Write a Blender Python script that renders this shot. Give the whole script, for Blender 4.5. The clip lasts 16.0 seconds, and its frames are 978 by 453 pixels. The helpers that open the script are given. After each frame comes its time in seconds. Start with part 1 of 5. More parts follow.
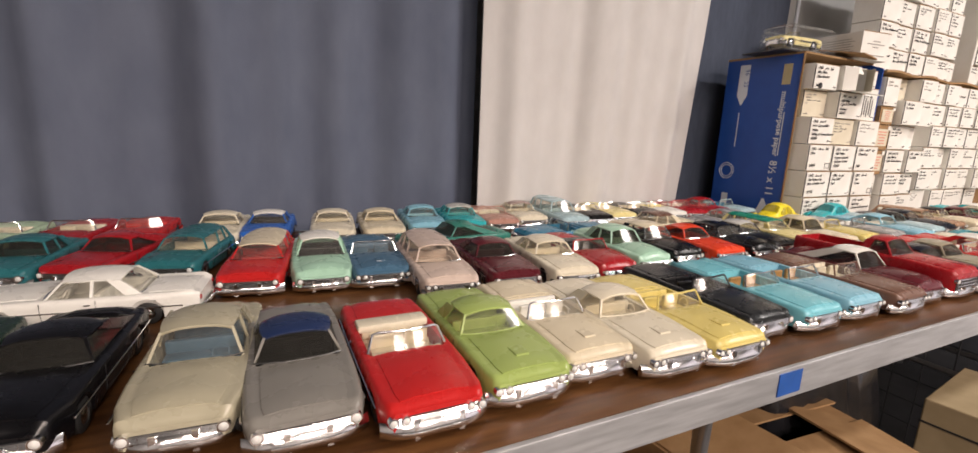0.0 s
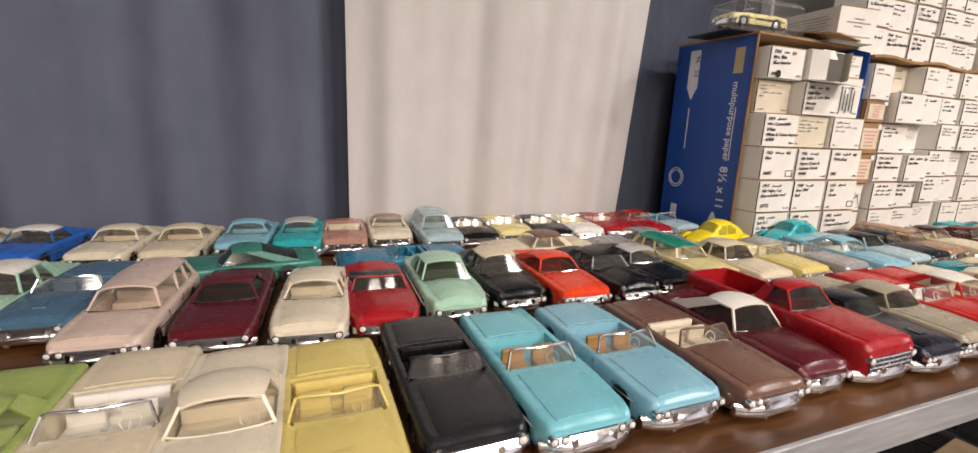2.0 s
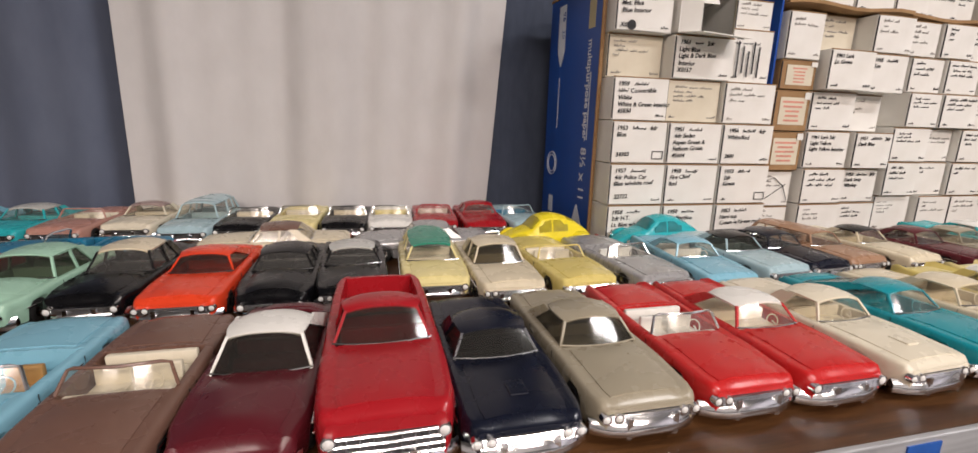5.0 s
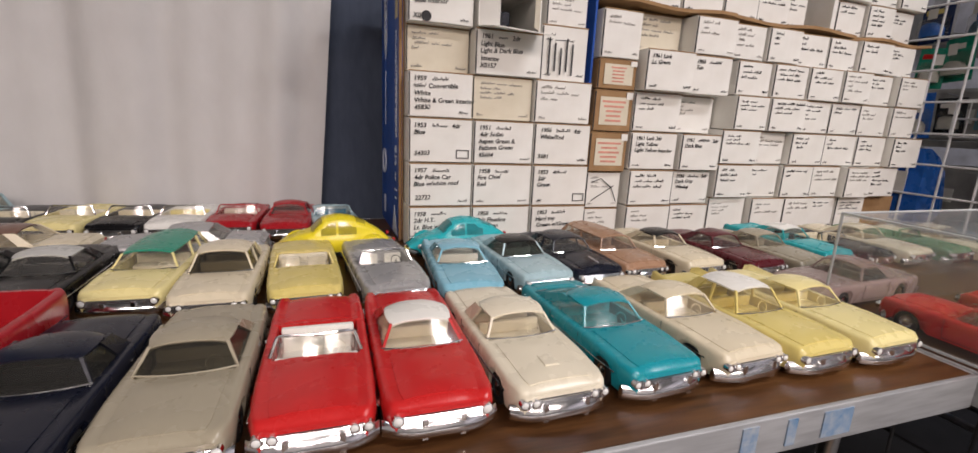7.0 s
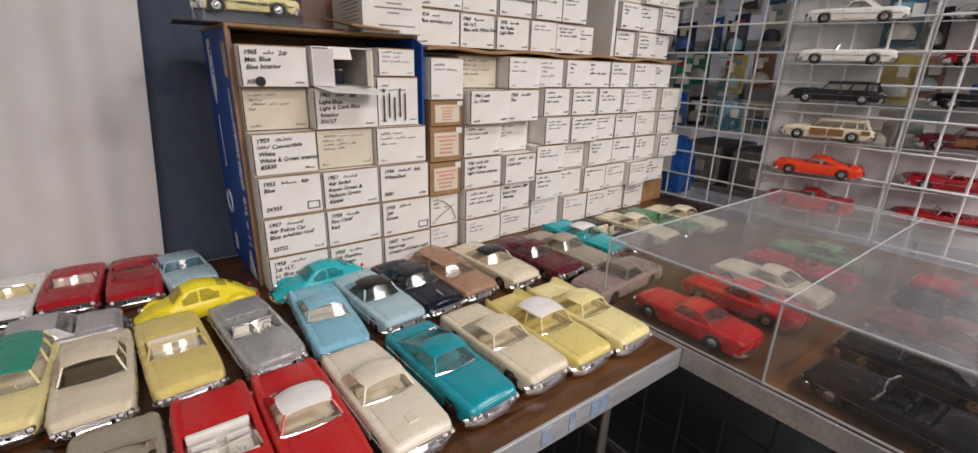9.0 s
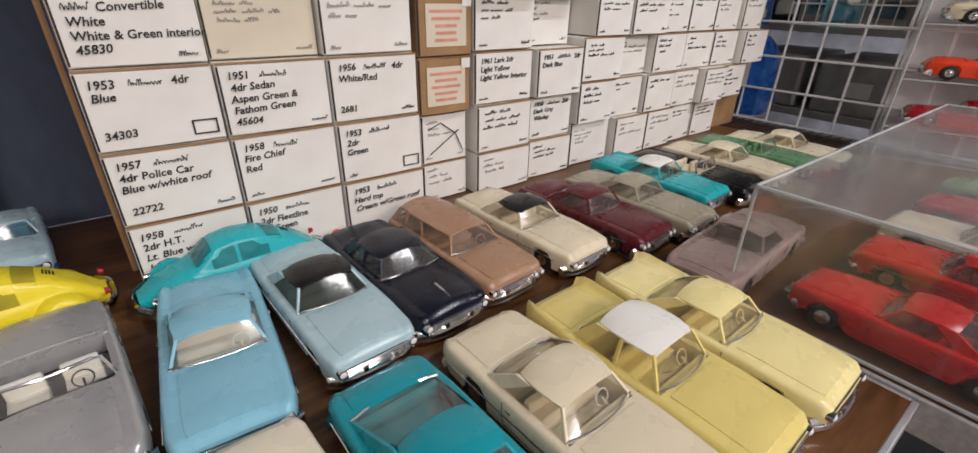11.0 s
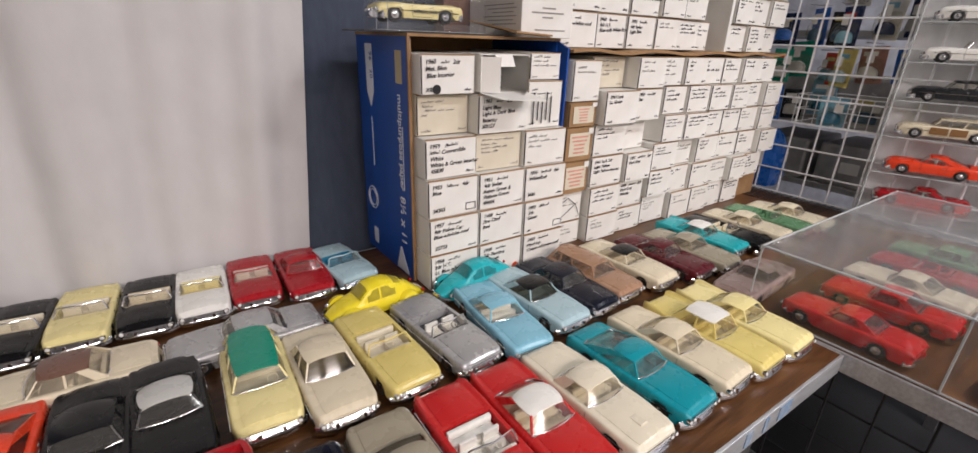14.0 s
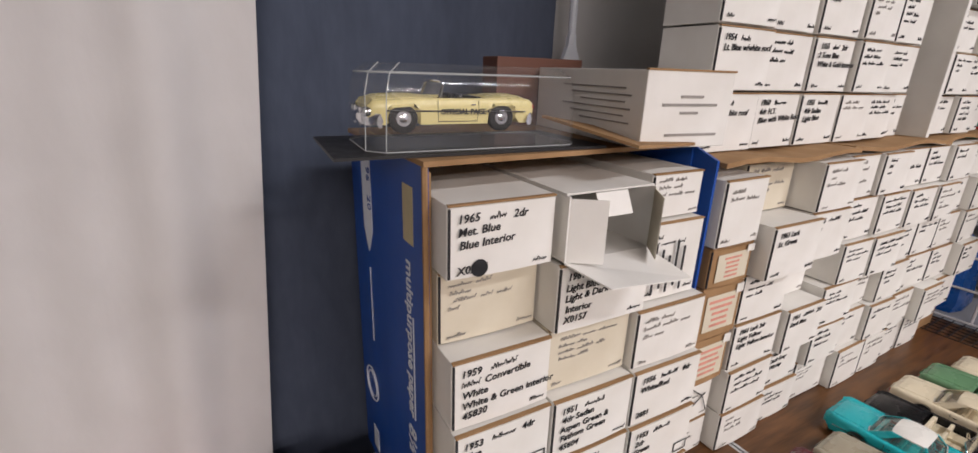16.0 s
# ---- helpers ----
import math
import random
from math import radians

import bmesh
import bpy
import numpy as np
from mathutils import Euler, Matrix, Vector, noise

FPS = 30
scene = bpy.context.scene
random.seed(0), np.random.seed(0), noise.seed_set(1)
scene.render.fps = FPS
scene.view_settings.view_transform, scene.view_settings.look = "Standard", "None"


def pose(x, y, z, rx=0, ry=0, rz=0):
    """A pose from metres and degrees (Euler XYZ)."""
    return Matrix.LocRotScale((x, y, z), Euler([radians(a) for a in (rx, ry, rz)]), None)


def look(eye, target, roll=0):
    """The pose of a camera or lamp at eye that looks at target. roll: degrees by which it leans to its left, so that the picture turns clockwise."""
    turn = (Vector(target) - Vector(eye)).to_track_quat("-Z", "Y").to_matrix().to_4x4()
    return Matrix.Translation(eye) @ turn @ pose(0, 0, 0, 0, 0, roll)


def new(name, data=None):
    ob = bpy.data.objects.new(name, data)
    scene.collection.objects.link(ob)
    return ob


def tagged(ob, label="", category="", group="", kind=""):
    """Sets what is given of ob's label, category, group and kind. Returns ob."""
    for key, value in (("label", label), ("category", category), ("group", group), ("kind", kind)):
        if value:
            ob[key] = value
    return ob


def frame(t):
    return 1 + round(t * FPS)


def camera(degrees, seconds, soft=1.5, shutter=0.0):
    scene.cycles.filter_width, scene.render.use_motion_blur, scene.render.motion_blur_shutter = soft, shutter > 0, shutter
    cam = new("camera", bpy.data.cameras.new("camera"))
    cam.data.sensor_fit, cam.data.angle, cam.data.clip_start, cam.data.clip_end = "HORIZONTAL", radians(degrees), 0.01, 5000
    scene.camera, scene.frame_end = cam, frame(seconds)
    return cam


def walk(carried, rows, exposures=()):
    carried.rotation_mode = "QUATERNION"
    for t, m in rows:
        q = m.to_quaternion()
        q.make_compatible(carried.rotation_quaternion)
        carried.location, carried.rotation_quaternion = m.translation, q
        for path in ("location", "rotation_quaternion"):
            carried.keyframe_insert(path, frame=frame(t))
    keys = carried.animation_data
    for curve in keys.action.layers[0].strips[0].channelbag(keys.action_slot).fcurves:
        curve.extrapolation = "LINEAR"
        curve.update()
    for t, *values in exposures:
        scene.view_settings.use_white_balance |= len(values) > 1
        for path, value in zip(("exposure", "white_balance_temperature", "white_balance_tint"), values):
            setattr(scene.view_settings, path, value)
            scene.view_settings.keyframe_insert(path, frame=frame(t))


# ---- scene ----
cam = camera(92.3, 16.0)
PATH = [
    (0, (0.097, -0.256, 0.97), (0.955, 1.505, 0.567), 2.3),
    (0.5, (0.212, -0.187, 0.961), (1.039, 1.59, 0.563), 2.4),
    (1, (0.288, -0.166, 0.961), (1.084, 1.623, 0.553), 2.5),
    (1.5, (0.384, -0.185, 0.981), (1.145, 1.616, 0.558), 2.4),
    (2, (0.496, -0.213, 0.988), (1.227, 1.601, 0.566), 2.4),
    (2.5, (0.581, -0.241, 0.998), (1.271, 1.587, 0.571), 2.2),
    (3, (0.684, -0.213, 1.004), (1.328, 1.63, 0.573), 2.0),
    (3.5, (0.82, -0.159, 0.988), (1.431, 1.696, 0.554), 1.7),
    (4, (0.896, -0.151, 0.976), (1.491, 1.709, 0.547), 1.7),
    (6.3, (1.203, -0.287, 0.942), (1.568, 1.628, 0.494), 1.5),
    (6.5, (1.229, -0.281, 0.958), (1.626, 1.627, 0.504), 1.7),
    (7, (1.305, -0.238, 0.969), (1.938, 1.606, 0.522), 2.8),
    (7.5, (1.36, -0.202, 1.027), (2.329, 1.488, 0.574), 2.8),
    (8, (1.346, -0.199, 1.091), (2.493, 1.367, 0.609), 2.6),
    (8.5, (1.32, -0.28, 1.144), (2.46, 1.245, 0.533), 2.1),
    (9, (1.271, -0.318, 1.152), (2.421, 1.189, 0.512), 1.7),
    (9.2, (1.274, -0.301, 1.145), (2.423, 1.201, 0.493), 1.6),
    (11.3, (1.467, 0.003, 1.027), (2.558, 1.409, 0.114), 1.2),
    (11.5, (1.456, -0.003, 1.034), (2.548, 1.397, 0.112), 1.2),
    (12, (1.421, -0.005, 1.05), (2.51, 1.39, 0.119), 1.2),
    (12.5, (1.375, -0.037, 1.073), (2.495, 1.395, 0.238), 1.4),
    (13, (1.229, -0.136, 1.126), (2.377, 1.312, 0.361), 1.7),
    (13.5, (1.086, -0.22, 1.174), (2.195, 1.265, 0.423), 1.6),
    (14, (1.058, -0.185, 1.203), (2.128, 1.333, 0.462), 2.0),
    (14.5, (1.093, -0.069, 1.219), (2.155, 1.461, 0.49), 2.3),
    (15, (1.122, 0.019, 1.223), (2.177, 1.594, 0.585), 2.2),
    (15.5, (1.212, 0.121, 1.258), (2.253, 1.703, 0.614), 2.5),
    (16, (1.279, 0.222, 1.279), (2.216, 1.873, 0.647), 1.9),
]
EXPOSURES = [(0, -0.10, 7350, 13), (4, -0.36, 7050, 12), (6.5, -0.57, 6800, 13), (7.5, -0.64, 6750, 13), (9, -0.66, 6650, 12), (12.5, -0.60, 6600, 12), (14.5, -0.42, 6600, 12), (16, -0.54, 6650, 13)]
walk(cam, [(t, look(eye, target, roll)) for t, eye, target, roll in PATH], EXPOSURES)

# ---- world and lamps ----
world = bpy.data.worlds.new("world")
scene.world = world
world.use_nodes = True
world.node_tree.nodes["Background"].inputs[0].default_value = (0.75, 0.82, 1.0, 1)
world.node_tree.nodes["Background"].inputs[1].default_value = 0.012
LAMP_POWER = 95.0
# the last lamp is an added fill that brightens the tower and packs
LAMPS = [(0.3, -3.0), (2.1, -3.0), (-1.6, -3.9), (0.6, -4.3), (2.6, -4.1), (2.75, -1.1)]
CEILING = 2.9

# ---- materials ----
MATS = {}


def mat(name, color, rough=0.5, metal=0.0, grain=0.06, scale=60.0, bump=0.0, spec=0.5, coat=0.0, color2=None, stretch=(1, 1, 1), dirt=0.0):
    """A surface whose colour wanders between two tones at two scales, with relief."""
    if name in MATS:
        return MATS[name]
    m = bpy.data.materials.new(name)
    m.use_nodes = True
    nt = m.node_tree
    b = nt.nodes["Principled BSDF"]
    b.inputs["Roughness"].default_value = rough
    b.inputs["Metallic"].default_value = metal
    b.inputs["Specular IOR Level"].default_value = spec
    b.inputs["Coat Weight"].default_value = coat
    b.inputs["Coat Roughness"].default_value = 0.12
    tc = nt.nodes.new("ShaderNodeTexCoord")
    mp = nt.nodes.new("ShaderNodeMapping")
    mp.inputs["Scale"].default_value = stretch
    nt.links.new(tc.outputs["Object"], mp.inputs["Vector"])
    fine = nt.nodes.new("ShaderNodeTexNoise")
    fine.inputs["Scale"].default_value = scale
    fine.inputs["Detail"].default_value = 5
    broad = nt.nodes.new("ShaderNodeTexNoise")
    broad.inputs["Scale"].default_value = scale * 0.13
    broad.inputs["Detail"].default_value = 3
    for n in (fine, broad):
        nt.links.new(mp.outputs[0], n.inputs["Vector"])
    add = nt.nodes.new("ShaderNodeMath")
    add.operation = "MULTIPLY_ADD"
    add.inputs[1].default_value = 0.5
    half = nt.nodes.new("ShaderNodeMath")
    half.operation = "MULTIPLY"
    half.inputs[1].default_value = 0.5
    nt.links.new(broad.outputs[0], half.inputs[0])
    nt.links.new(fine.outputs[0], add.inputs[0])
    nt.links.new(half.outputs[0], add.inputs[2])
    ramp = nt.nodes.new("ShaderNodeValToRGB")
    c2 = color2 or tuple(min(1, c * (1 + grain)) for c in color)
    c1 = color if color2 else tuple(c * (1 - grain) for c in color)
    ramp.color_ramp.elements[0].position, ramp.color_ramp.elements[1].position = 0.35, 0.65
    ramp.color_ramp.elements[0].color = (*c1, 1)
    ramp.color_ramp.elements[1].color = (*c2, 1)
    nt.links.new(add.outputs[0], ramp.inputs[0])
    nt.links.new(ramp.outputs[0], b.inputs["Base Color"])
    rr = nt.nodes.new("ShaderNodeMapRange")
    rr.inputs["To Min"].default_value, rr.inputs["To Max"].default_value = max(0.02, rough * 0.75), min(1, rough * 1.3)
    nt.links.new(fine.outputs[0], rr.inputs[0])
    nt.links.new(rr.outputs[0], b.inputs["Roughness"])
    if bump:
        bp = nt.nodes.new("ShaderNodeBump")
        bp.inputs["Strength"].default_value = bump
        bp.inputs["Distance"].default_value = 0.002
        nt.links.new(fine.outputs[0], bp.inputs["Height"])
        nt.links.new(bp.outputs[0], b.inputs["Normal"])
    MATS[name] = m
    return m


def clear(name, color, rough=0.03, through_share=0.8, gloss=0.03):
    """Thin clear plastic: mostly see-through, with a gloss on top that grows at a slant."""
    m = bpy.data.materials.new(name)
    m.use_nodes = True
    nt = m.node_tree
    nt.nodes.remove(nt.nodes["Principled BSDF"])
    out = nt.nodes["Material Output"]
    tr, gl, df, mx, mx2, fr = (nt.nodes.new("ShaderNode" + k) for k in ("BsdfTransparent", "BsdfGlossy", "BsdfDiffuse", "MixShader", "MixShader", "LayerWeight"))
    pw, sc = nt.nodes.new("ShaderNodeMath"), nt.nodes.new("ShaderNodeMath")
    pw.operation, sc.operation = "POWER", "MULTIPLY_ADD"
    pw.inputs[1].default_value, sc.inputs[1].default_value, sc.inputs[2].default_value = 4.0, 0.45, gloss
    tr.inputs[0].default_value = (*color, 1)
    gl.inputs["Roughness"].default_value = rough
    df.inputs[0].default_value = (*[0.85 * c for c in color], 1)
    fr.inputs["Blend"].default_value = 0.5
    nt.links.new(fr.outputs["Facing"], pw.inputs[0])
    nt.links.new(pw.outputs[0], sc.inputs[0])
    mx.inputs[0].default_value = 1 - through_share
    nt.links.new(tr.outputs[0], mx.inputs[1])
    nt.links.new(df.outputs[0], mx.inputs[2])
    nt.links.new(sc.outputs[0], mx2.inputs[0])
    nt.links.new(mx.outputs[0], mx2.inputs[1])
    nt.links.new(gl.outputs[0], mx2.inputs[2])
    nt.links.new(mx2.outputs[0], out.inputs[0])
    return m


def glow(name, color, strength):
    m = bpy.data.materials.new(name)
    m.use_nodes = True
    b = m.node_tree.nodes["Principled BSDF"]
    b.inputs["Base Color"].default_value = (*color, 1)
    b.inputs["Emission Color"].default_value = (*color, 1)
    b.inputs["Emission Strength"].default_value = strength
    return m


PAINTS = {
    "cream": (0.68, 0.60, 0.44), "ivory": (0.72, 0.66, 0.52), "white": (0.78, 0.77, 0.72), "khaki": (0.40, 0.37, 0.27),
    "tan": (0.34, 0.30, 0.22), "red": (0.52, 0.02, 0.02), "orange": (0.75, 0.06, 0.02), "darkred": (0.36, 0.012, 0.018),
    "maroon": (0.10, 0.012, 0.018), "lime": (0.33, 0.43, 0.13), "yellow": (0.68, 0.56, 0.19), "paleyellow": (0.78, 0.68, 0.32),
    "beetleyellow": (0.80, 0.66, 0.03), "black": (0.004, 0.004, 0.005), "charcoal": (0.016, 0.018, 0.020), "navy": (0.006, 0.008, 0.018),
    "turquoise": (0.17, 0.51, 0.59), "sky": (0.22, 0.48, 0.60), "paleblue": (0.38, 0.53, 0.57), "teal": (0.005, 0.27, 0.33),
    "aqua": (0.015, 0.40, 0.44), "darkteal": (0.02, 0.14, 0.16), "green": (0.03, 0.19, 0.15), "mint": (0.36, 0.60, 0.46),
    "sage": (0.12, 0.25, 0.13), "blue": (0.02, 0.13, 0.50), "slate": (0.06, 0.14, 0.22), "midblue": (0.02, 0.19, 0.32),
    "pink": (0.62, 0.50, 0.43), "brown": (0.17, 0.09, 0.065), "copper": (0.36, 0.21, 0.13), "rose": (0.46, 0.24, 0.19),
    "mauve": (0.33, 0.24, 0.22), "silver": (0.42, 0.42, 0.42), "grey": (0.22, 0.21, 0.19), "darkgreen": (0.012, 0.03, 0.022),
    "greentop": (0.01, 0.26, 0.17), "navytop": (0.015, 0.03, 0.09), "lightgrey": (0.50, 0.50, 0.47), "lightgreen": (0.45, 0.60, 0.42),
    "wood": (0.22, 0.11, 0.04), "saddle": (0.42, 0.24, 0.09),
}


def paint(key):
    return mat("paint " + key, PAINTS[key], rough=0.27, grain=0.025, scale=35, spec=0.42, coat=0.0, metal=0.35 if key == "silver" else 0.0, bump=0.03)


M_CHROME = mat("chrome", (0.78, 0.78, 0.79), rough=0.14, metal=1.0, grain=0.05, scale=120, bump=0.05)
M_GRILLE = mat("dark plated plastic", (0.10, 0.10, 0.105), rough=0.3, metal=0.6, grain=0.25, scale=160, bump=0.2)
M_TYRE = mat("rubber", (0.012, 0.012, 0.012), rough=0.6, grain=0.2, scale=200)
M_DARK = mat("dark plastic", (0.015, 0.015, 0.016), rough=0.5, grain=0.2, scale=80)
M_LENS = mat("lamp lens", (0.7, 0.7, 0.68), rough=0.15, grain=0.05, scale=80)
M_WOOD = mat("table laminate", (0.040, 0.016, 0.006), rough=0.34, color2=(0.165, 0.072, 0.026), scale=14, stretch=(1.0, 9, 9), bump=0.05, spec=0.32)
M_BAND = mat("aluminium band", (0.54, 0.55, 0.56), rough=0.40, metal=0.6, grain=0.22, scale=60, bump=0.1, stretch=(0.3, 3, 3))
M_SMUDGE = mat("faded blue tape", (0.10, 0.20, 0.34), rough=0.6, color2=(0.36, 0.38, 0.40), scale=160, bump=0.1)
M_TAPE = mat("blue tape", (0.01, 0.08, 0.33), rough=0.55, grain=0.15, scale=120, bump=0.1)
M_BLUECLOTH = mat("blue curtain cloth", (0.100, 0.118, 0.168), rough=0.9, color2=(0.135, 0.156, 0.210), scale=9, stretch=(2, 2, 1), bump=0.25, spec=0.15)
M_DARKCLOTH = mat("dark blue curtain cloth", (0.052, 0.064, 0.094), rough=0.9, color2=(0.074, 0.090, 0.128), scale=22, stretch=(3, 3, 1), bump=0.25, spec=0.15)
M_GREYCLOTH = mat("light grey curtain cloth", (0.54, 0.525, 0.515), rough=0.85, color2=(0.60, 0.585, 0.575), scale=14, stretch=(1.6, 1.6, 1), bump=0.5, spec=0.2)
M_CARD = mat("white box card", (0.69, 0.67, 0.62), rough=0.7, color2=(0.80, 0.79, 0.75), scale=18, bump=0.06, spec=0.25)
M_CARDOLD = mat("yellowed box card", (0.58, 0.52, 0.40), rough=0.7, color2=(0.68, 0.63, 0.51), scale=18, bump=0.06, spec=0.25)
M_KRAFT = mat("brown cardboard", (0.26, 0.15, 0.07), rough=0.8, color2=(0.38, 0.235, 0.12), scale=30, bump=0.12, spec=0.2)
M_BLUEBOX = mat("printed blue carton", (0.006, 0.055, 0.28), rough=0.38, color2=(0.010, 0.075, 0.35), scale=20, bump=0.05, spec=0.4)
M_INK = mat("black ink", (0.015, 0.015, 0.018), rough=0.6, grain=0.3, scale=150)
M_GREYINK = mat("faded ink", (0.28, 0.26, 0.24), rough=0.7, grain=0.2, scale=150)
M_REDINK = mat("faded red print", (0.60, 0.26, 0.20), rough=0.7, grain=0.2, scale=150)
M_WHITEPRINT = mat("white print", (0.62, 0.66, 0.72), rough=0.6, grain=0.05, scale=80)
M_YELPRINT = mat("gold print", (0.45, 0.38, 0.22), rough=0.6, grain=0.1, scale=80)
M_STICKER = mat("orange sticker", (0.85, 0.10, 0.03), rough=0.6, grain=0.05, scale=80)
M_PANE = clear("car window plastic", (0.97, 0.96, 0.93), 0.10, 0.97, 0.03)
M_PANETINT = clear("tinted car window plastic", (0.62, 0.61, 0.57), 0.10, 0.975, 0.03)
M_ACRYL = clear("clear acrylic", (0.985, 0.99, 0.99), 0.06, 0.975, 0.03)
M_SCUFF = clear("scuffed acrylic lid", (0.985, 0.985, 0.985), 0.12, 0.92, 0.03)
M_ACRYLEDGE = clear("acrylic edge", (0.75, 0.78, 0.78), 0.12, 0.45, 0.03)
M_WIRE = mat("white coated wire", (0.82, 0.83, 0.85), rough=0.4, grain=0.1, scale=60)
M_BLKWIRE = mat("black wire", (0.02, 0.02, 0.022), rough=0.45, grain=0.2, scale=60)
M_STEEL = mat("steel tube", (0.40, 0.40, 0.41), rough=0.3, metal=0.9, grain=0.1, scale=60)
M_FLOOR = mat("hall floor", (0.010, 0.010, 0.011), rough=0.55, color2=(0.020, 0.020, 0.021), scale=10, bump=0.05)
M_PANEL = mat("grey panel", (0.46, 0.46, 0.46), rough=0.85, grain=0.06, scale=12, bump=0.05)
M_WALL = mat("hall wall", (0.30, 0.30, 0.30), rough=0.85, grain=0.06, scale=12, bump=0.05)
M_CEIL = mat("hall ceiling", (0.30, 0.30, 0.29), rough=0.9, grain=0.05, scale=12, bump=0.1)
M_DARKWALL = mat("pale drape", (0.58, 0.60, 0.68), rough=0.9, grain=0.3, scale=12, bump=0.1)
M_BLACKBAG = mat("black plastic sheet", (0.012, 0.012, 0.014), rough=0.22, grain=0.3, scale=30, bump=0.8)
M_GREYBOX = mat("grey plastic bin", (0.36, 0.35, 0.33), rough=0.45, grain=0.25, scale=25, bump=0.05)


# ---- mesh helpers ----
def put_mesh(name, bm, material, smooth=False):
    me = bpy.data.meshes.new(name)
    bmesh.ops.recalc_face_normals(bm, faces=bm.faces)
    bm.to_mesh(me)
    bm.free()
    me.materials.append(material)
    if smooth:
        me.shade_smooth()
        me.set_sharp_from_angle(angle=radians(38))
    return me


def part(name, bm, material, parent, label="", smooth=False):
    ob = new(name, put_mesh(name, bm, material, smooth))
    ob.parent = parent
    if label:
        ob["label"] = label
    return ob


def thing(name, m, label, category, group="", kind=""):
    ob = new(name)
    ob.empty_display_size = 0.02
    ob.matrix_world = m
    return tagged(ob, label, category, group, kind)


def structure(name, bm, material, label, category, smooth=False, kind="structure"):
    ob = new(name, put_mesh(name, bm, material, smooth))
    return tagged(ob, label, category, "", kind)


def hexa(bm, pts):
    """A solid from eight corners: four below, four above, in the same order."""
    v = [bm.verts.new(p) for p in pts]
    for f in ((0, 1, 2, 3), (4, 5, 6, 7), (0, 1, 5, 4), (1, 2, 6, 5), (2, 3, 7, 6), (3, 0, 4, 7)):
        bm.faces.new([v[i] for i in f])
    return bm


def box(x0, x1, y0, y1, z0, z1, bevel=0.0, bm=None):
    own = bmesh.new()
    hexa(own, [(x0, y0, z0), (x1, y0, z0), (x1, y1, z0), (x0, y1, z0), (x0, y0, z1), (x1, y0, z1), (x1, y1, z1), (x0, y1, z1)])
    if bevel:
        bmesh.ops.recalc_face_normals(own, faces=own.faces)
        bmesh.ops.bevel(own, geom=own.edges[:], offset=bevel, segments=2, profile=0.5, affect="EDGES")
    if bm is None:
        return own
    me = bpy.data.meshes.new("scratch")
    own.to_mesh(me)
    own.free()
    bm.from_mesh(me)
    bpy.data.meshes.remove(me)
    return bm


def loft(bm, rings, cap=True, closed=True):
    rows = [[bm.verts.new(p) for p in r] for r in rings]
    n = len(rows[0])
    for a, b in zip(rows, rows[1:]):
        for i in range(n if closed else n - 1):
            j = (i + 1) % n
            bm.faces.new((a[i], a[j], b[j], b[i]))
    if cap and closed:
        bm.faces.new(rows[0][::-1])
        bm.faces.new(rows[-1])
    return bm


def tube(bm, pts, r, n=6, flat=1.0):
    """A round bar along points."""
    rings = []
    pts = [Vector(p) for p in pts]
    for i, p in enumerate(pts):
        d = (pts[min(i + 1, len(pts) - 1)] - pts[max(i - 1, 0)]).normalized()
        side = d.cross(Vector((0, 0, 1)))
        side = side.normalized() if side.length > 1e-4 else Vector((1, 0, 0))
        up = side.cross(d)
        rings.append([p + r * (math.cos(a) * side * flat + math.sin(a) * up) for a in [2 * math.pi * k / n for k in range(n)]])
    return loft(bm, rings)


def drum(bm, c, axis, r, h, n=16, r2=None):
    """A short cylinder or cone from c along axis."""
    c, axis = Vector(c), Vector(axis).normalized()
    a = axis.orthogonal().normalized()
    b = axis.cross(a)
    ring = lambda o, q: [o + q * (math.cos(t) * a + math.sin(t) * b) for t in [2 * math.pi * k / n for k in range(n)]]
    return loft(bm, [ring(c, r), ring(c + axis * h, r if r2 is None else r2)])


def slab(bm, pts, thick, nrm):
    """A thin plate on a quad."""
    n = Vector(nrm).normalized() * thick
    return hexa(bm, [Vector(p) for p in pts] + [Vector(p) + n for p in pts])


def lettering(text, size, m, material, parent=None, name="writing", shear=0.0, bold=0.0, align="LEFT"):
    cu = bpy.data.curves.new(name, "FONT")
    cu.body, cu.size, cu.shear, cu.align_x, cu.offset = text, size, shear, align, bold
    cu.resolution_u = 2
    cu.extrude = 0.0002
    cu.materials.append(material)
    ob = new(name, cu)
    if parent:
        ob.parent = parent
    ob.matrix_local = m
    return ob

# ---- the model cars ----
WHEELS = {}


